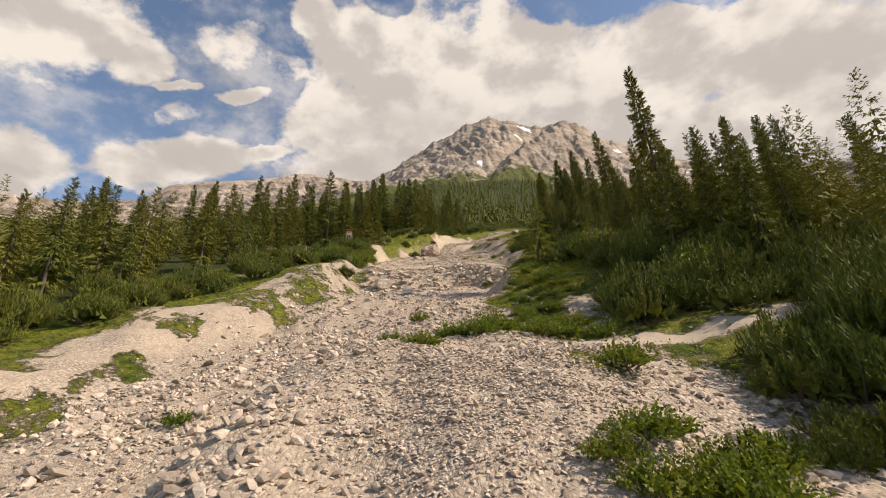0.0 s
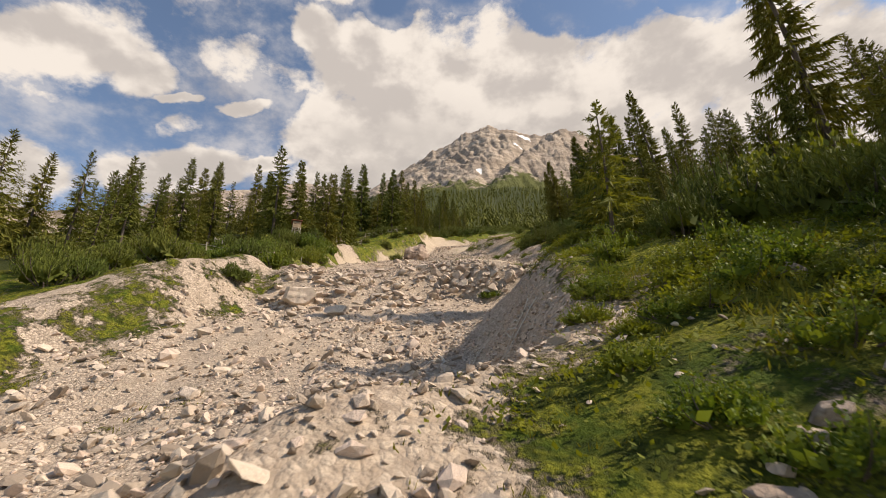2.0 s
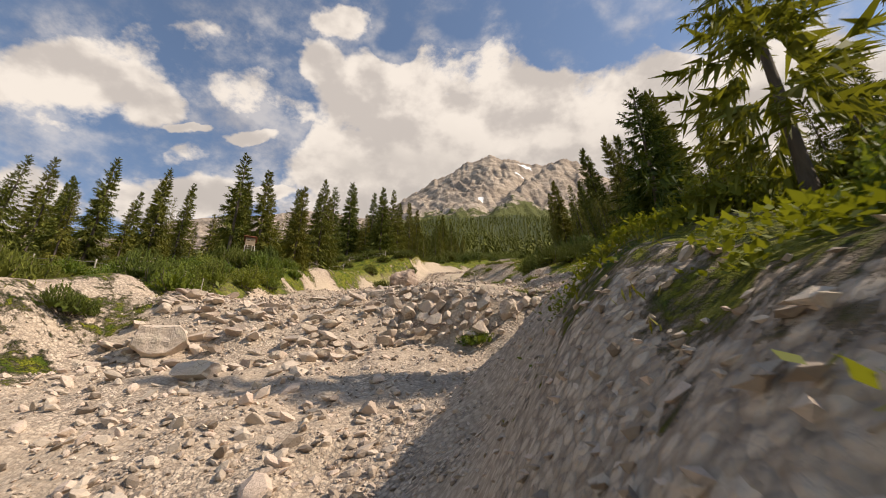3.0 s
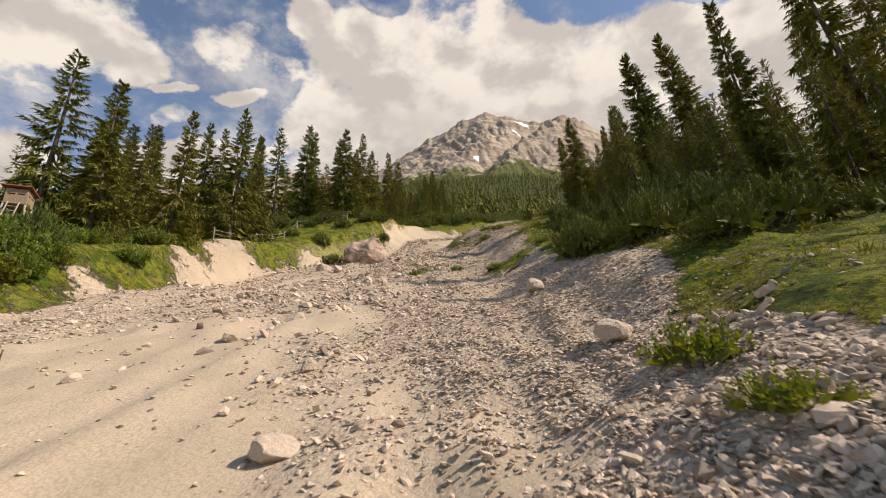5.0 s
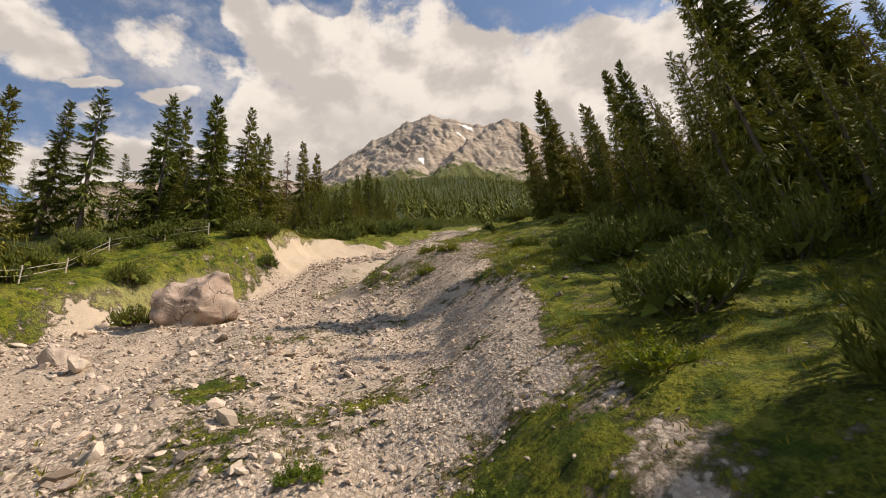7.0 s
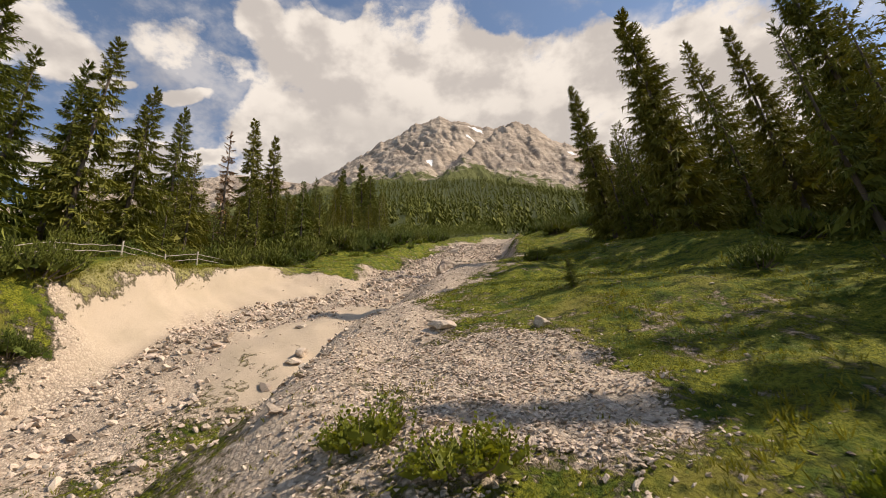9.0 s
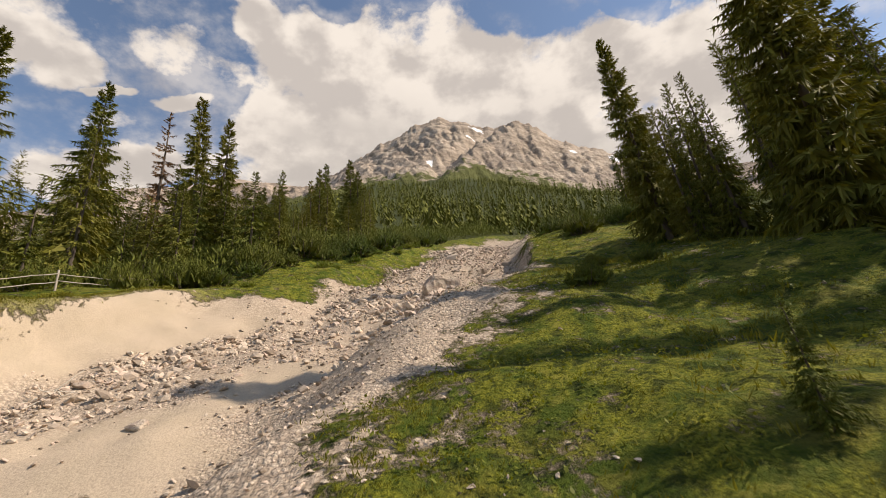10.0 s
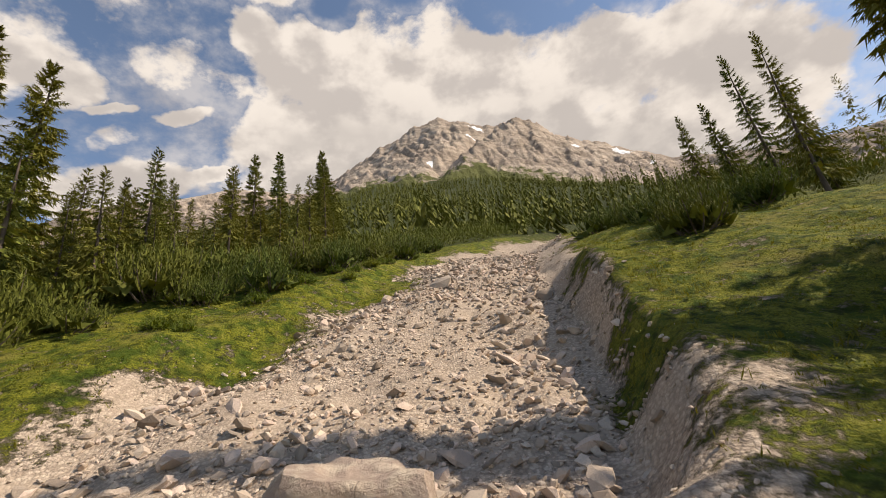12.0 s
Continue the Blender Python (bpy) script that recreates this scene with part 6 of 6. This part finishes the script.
def fence(places, label, rails=True):
    """Round posts along a line of places with two slim rails between them."""
    top = tagged(new("fence"), label, "fence", "pasture fences")
    feet = [Vector((x, y, float(ground_z(x, y)))) for x, y in places]
    top.location = feet[0]
    for k, p in enumerate(feet):
        q = p - feet[0]
        v, f = pole((q.x, q.y, q.z - 0.3), (q.x + rnd.uniform(-0.08, 0.08), q.y + rnd.uniform(-0.06, 0.06), q.z + rnd.uniform(1.1, 1.35)), 0.065, 0.055, 0.006, k)
        part("post", v, f, POST, top, smooth=True)
        if rails and k + 1 < len(feet):
            n = feet[k + 1] - feet[0]
            for up in (0.55, 1.0):
                v, f = pole((q.x, q.y, q.z + up + rnd.uniform(-0.06, 0.06)), (n.x, n.y, n.z + up + rnd.uniform(-0.1, 0.06)), 0.032, 0.026, 0.02, k, ring=5)
                part("rail", v, f, POST, top, smooth=True)
    return top


fence([(-12.7, 61.5), (-15.9, 61.4), (-19.3, 61.8), (-24.2, 62.2), (-29, 63.4), (-34, 64)], "weathered wooden pasture fence on the turf bank")
fence([(-19.3, 64.5), (-21.4, 68), (-23.8, 71.6), (-25, 76)], "weathered wooden fence climbing the bank")
fence([(-16.5, 100), (-15.8, 104), (-15.4, 108), (-15.0, 112), (-14.8, 116), (-14.5, 120.5), (-11, 123), (-7.5, 124.5)], "pale pole fence along the pasture edge")
fence([(-5.6, 126.5), (-4.6, 130), (-3.4, 134), (-2.6, 138), (-2.0, 142), (-1.0, 146), (0.5, 150)], "pale pole fence on the crest of the sand cliff")


def stake(x, y, high, lean, mat=POST, label="thin weathered stake driven in beside the track"):
    z = float(ground_z(x, y))
    v, f = pole((0, 0, -0.25), (lean[0], lean[1], high), 0.026, 0.02, 0.008, int(x * 10) % 99 + 100)
    ob = new("stake", mesh_of("stake", v, f, mat, True))
    ob.location = (x, y, z)
    return tagged(ob, label, "post", "stakes along the track")


stake(6.15, 53.9, 0.82, (-0.10, 0.05))
stake(4.95, 55.0, 0.45, (-0.02, 0.0))
stake(-1.2, 55.4, 0.7, (0.03, 0.02))
stake(-8.5, 56.2, 0.8, (0.0, 0.03))
stake(-4.1, 67.2, 0.55, (0.12, 0.02), BARK, "short dark stump of wood stuck in the sand")


def hunting_hide(x, y, floor_up, turn):
    """A boarded cabin on four legs with a ladder and a low roof."""
    z = float(ground_z(x, y))
    hide = tagged(new("hunting_hide"), "small boarded wooden hunting hide on stilts by the wood", "hut")
    hide.matrix_basis = pose(x, y, z, 0, 0, turn)
    w, d, h = 0.50, 0.48, 0.85
    for sx in (-1, 1):
        for sy in (-1, 1):
            v, f = pole((sx * 0.75, sy * 0.72, -0.4), (sx * 0.48, sy * 0.46, floor_up + 0.05), 0.07, 0.06, 0.01, 3)
            part("leg", v, f, POST, hide, smooth=True)
    solid("floor", box((-w - 0.05, -d - 0.05, floor_up), (w + 0.05, d + 0.05, floor_up + 0.08), 0.01), PLANK, hide)
    base = floor_up + 0.08
    for side in range(4):
        me = bpy.data.meshes.new("wall")
        bm = box((-w, -d - 0.01, base), (w, -d + 0.02, base + h * (1.0 if side == 2 else 0.55)))
        bm.to_mesh(me)
        bm.free()
        me.materials.append(PLANK)
        wall = new("wall", me)
        wall.parent = hide
        wall.matrix_basis = pose(0, 0, 0, 0, 0, 90 * side)
        n = 9
        for k in range(n):
            x0 = -w + 2 * w * k / n
            tall = h if side == 2 or k in (0, n - 1) or k == n // 2 else h * 0.57
            solid("board", box((x0 + 0.006, -d - 0.035, base), (x0 + 2 * w / n - 0.006, -d - 0.012, base + tall + rnd.uniform(-0.01, 0.01)), 0.004), PLANK, wall)
        solid("lintel", box((-w, -d - 0.03, base + h - 0.28), (w, -d + 0.02, base + h), 0.006), PLANK, wall)
    roof = box((-w - 0.2, -d - 0.25, base + h + 0.02), (w + 0.2, d + 0.2, base + h + 0.09), 0.01)
    for v in roof.verts:
        v.co.z += 0.10 * v.co.y * -1
    solid("roof", roof, ROOF, hide, "rusty red sheet roof")
    pieces = [pole((sx * 0.25, -d - 1.2, -0.2), (sx * 0.25, -d - 0.1, base), 0.04, 0.035, 0.005, 5) for sx in (-1, 1)]
    for k in range(1, 9):
        s = k / 9
        yy, zz = -d - 1.2 + 1.1 * s, -0.2 + (base + 0.2) * s
        pieces.append(pole((-0.3, yy, zz), (0.3, yy, zz), 0.025, 0.025, 0.002, k))
    v, f = merged(pieces)
    part("ladder", v, f, POST, hide, smooth=True)
    return hide


hunting_hide(-17.0, 79.3, 2.6, 25)


def dead_branch(x, y, turn, size, seed, label="bleached dead root lying on the gravel bank"):
    """A crooked bleached limb with side limbs."""
    r = np.random.RandomState(seed)
    pieces = []

    def limb(start, way, long, thick, depth):
        n = 7
        path = [np.array(start)]
        way = np.array(way, float)
        for _ in range(n - 1):
            way = unit(way + r.normal(0, 0.28, 3) * np.array([1, 1, 0.5]))
            path.append(path[-1] + way * long / n)
        pieces.append(tube(path, np.linspace(thick, thick * 0.35, n), 6))
        if depth:
            for k in (2, 3, 4):
                limb(path[k], unit(way + r.normal(0, 0.8, 3) * np.array([1, 1, 0.3])), long * r.uniform(0.4, 0.7), thick * 0.6, depth - 1)

    limb((0, 0, 0.05), (1, 0, 0.06), 1.6, 0.035, 1)
    v, f = merged(pieces)
    v = v * size
    # the limb lies on the bank
    c, s = math.cos(radians(turn)), math.sin(radians(turn))
    wx, wy = x + v[:, 0] * c - v[:, 1] * s, y + v[:, 0] * s + v[:, 1] * c
    z0 = float(ground_z(x, y))
    v = np.stack([wx - x, wy - y, ground_z(wx, wy) - z0 + np.abs(v[:, 2]) * 0.6 + 0.02], -1)
    ob = new("dead_branch", mesh_of("dead_branch", v, f, DRIFT, True))
    ob.location = (x, y, z0)
    return tagged(ob, label, "branch", "driftwood")


dead_branch(4.95, 34.3, 190, 0.95, 1)
dead_branch(4.8, 34.7, 225, 0.8, 2)
dead_branch(2.2, 41.2, 285, 1.6, 3, "bleached driftwood limb lying in the cobbles")
dead_branch(2.7, 38.8, 20, 1.2, 4, "bleached driftwood limb lying in the cobbles")
dead_branch(10.6, 79.2, 70, 0.8, 5, "thin grey branch lying on the shingle")
dead_branch(3.0, 134.5, 40, 1.4, 6, "heap of bleached twigs at the foot of the sand cliff")
dead_branch(3.6, 133.6, 60, 1.2, 7, "heap of bleached twigs at the foot of the sand cliff")
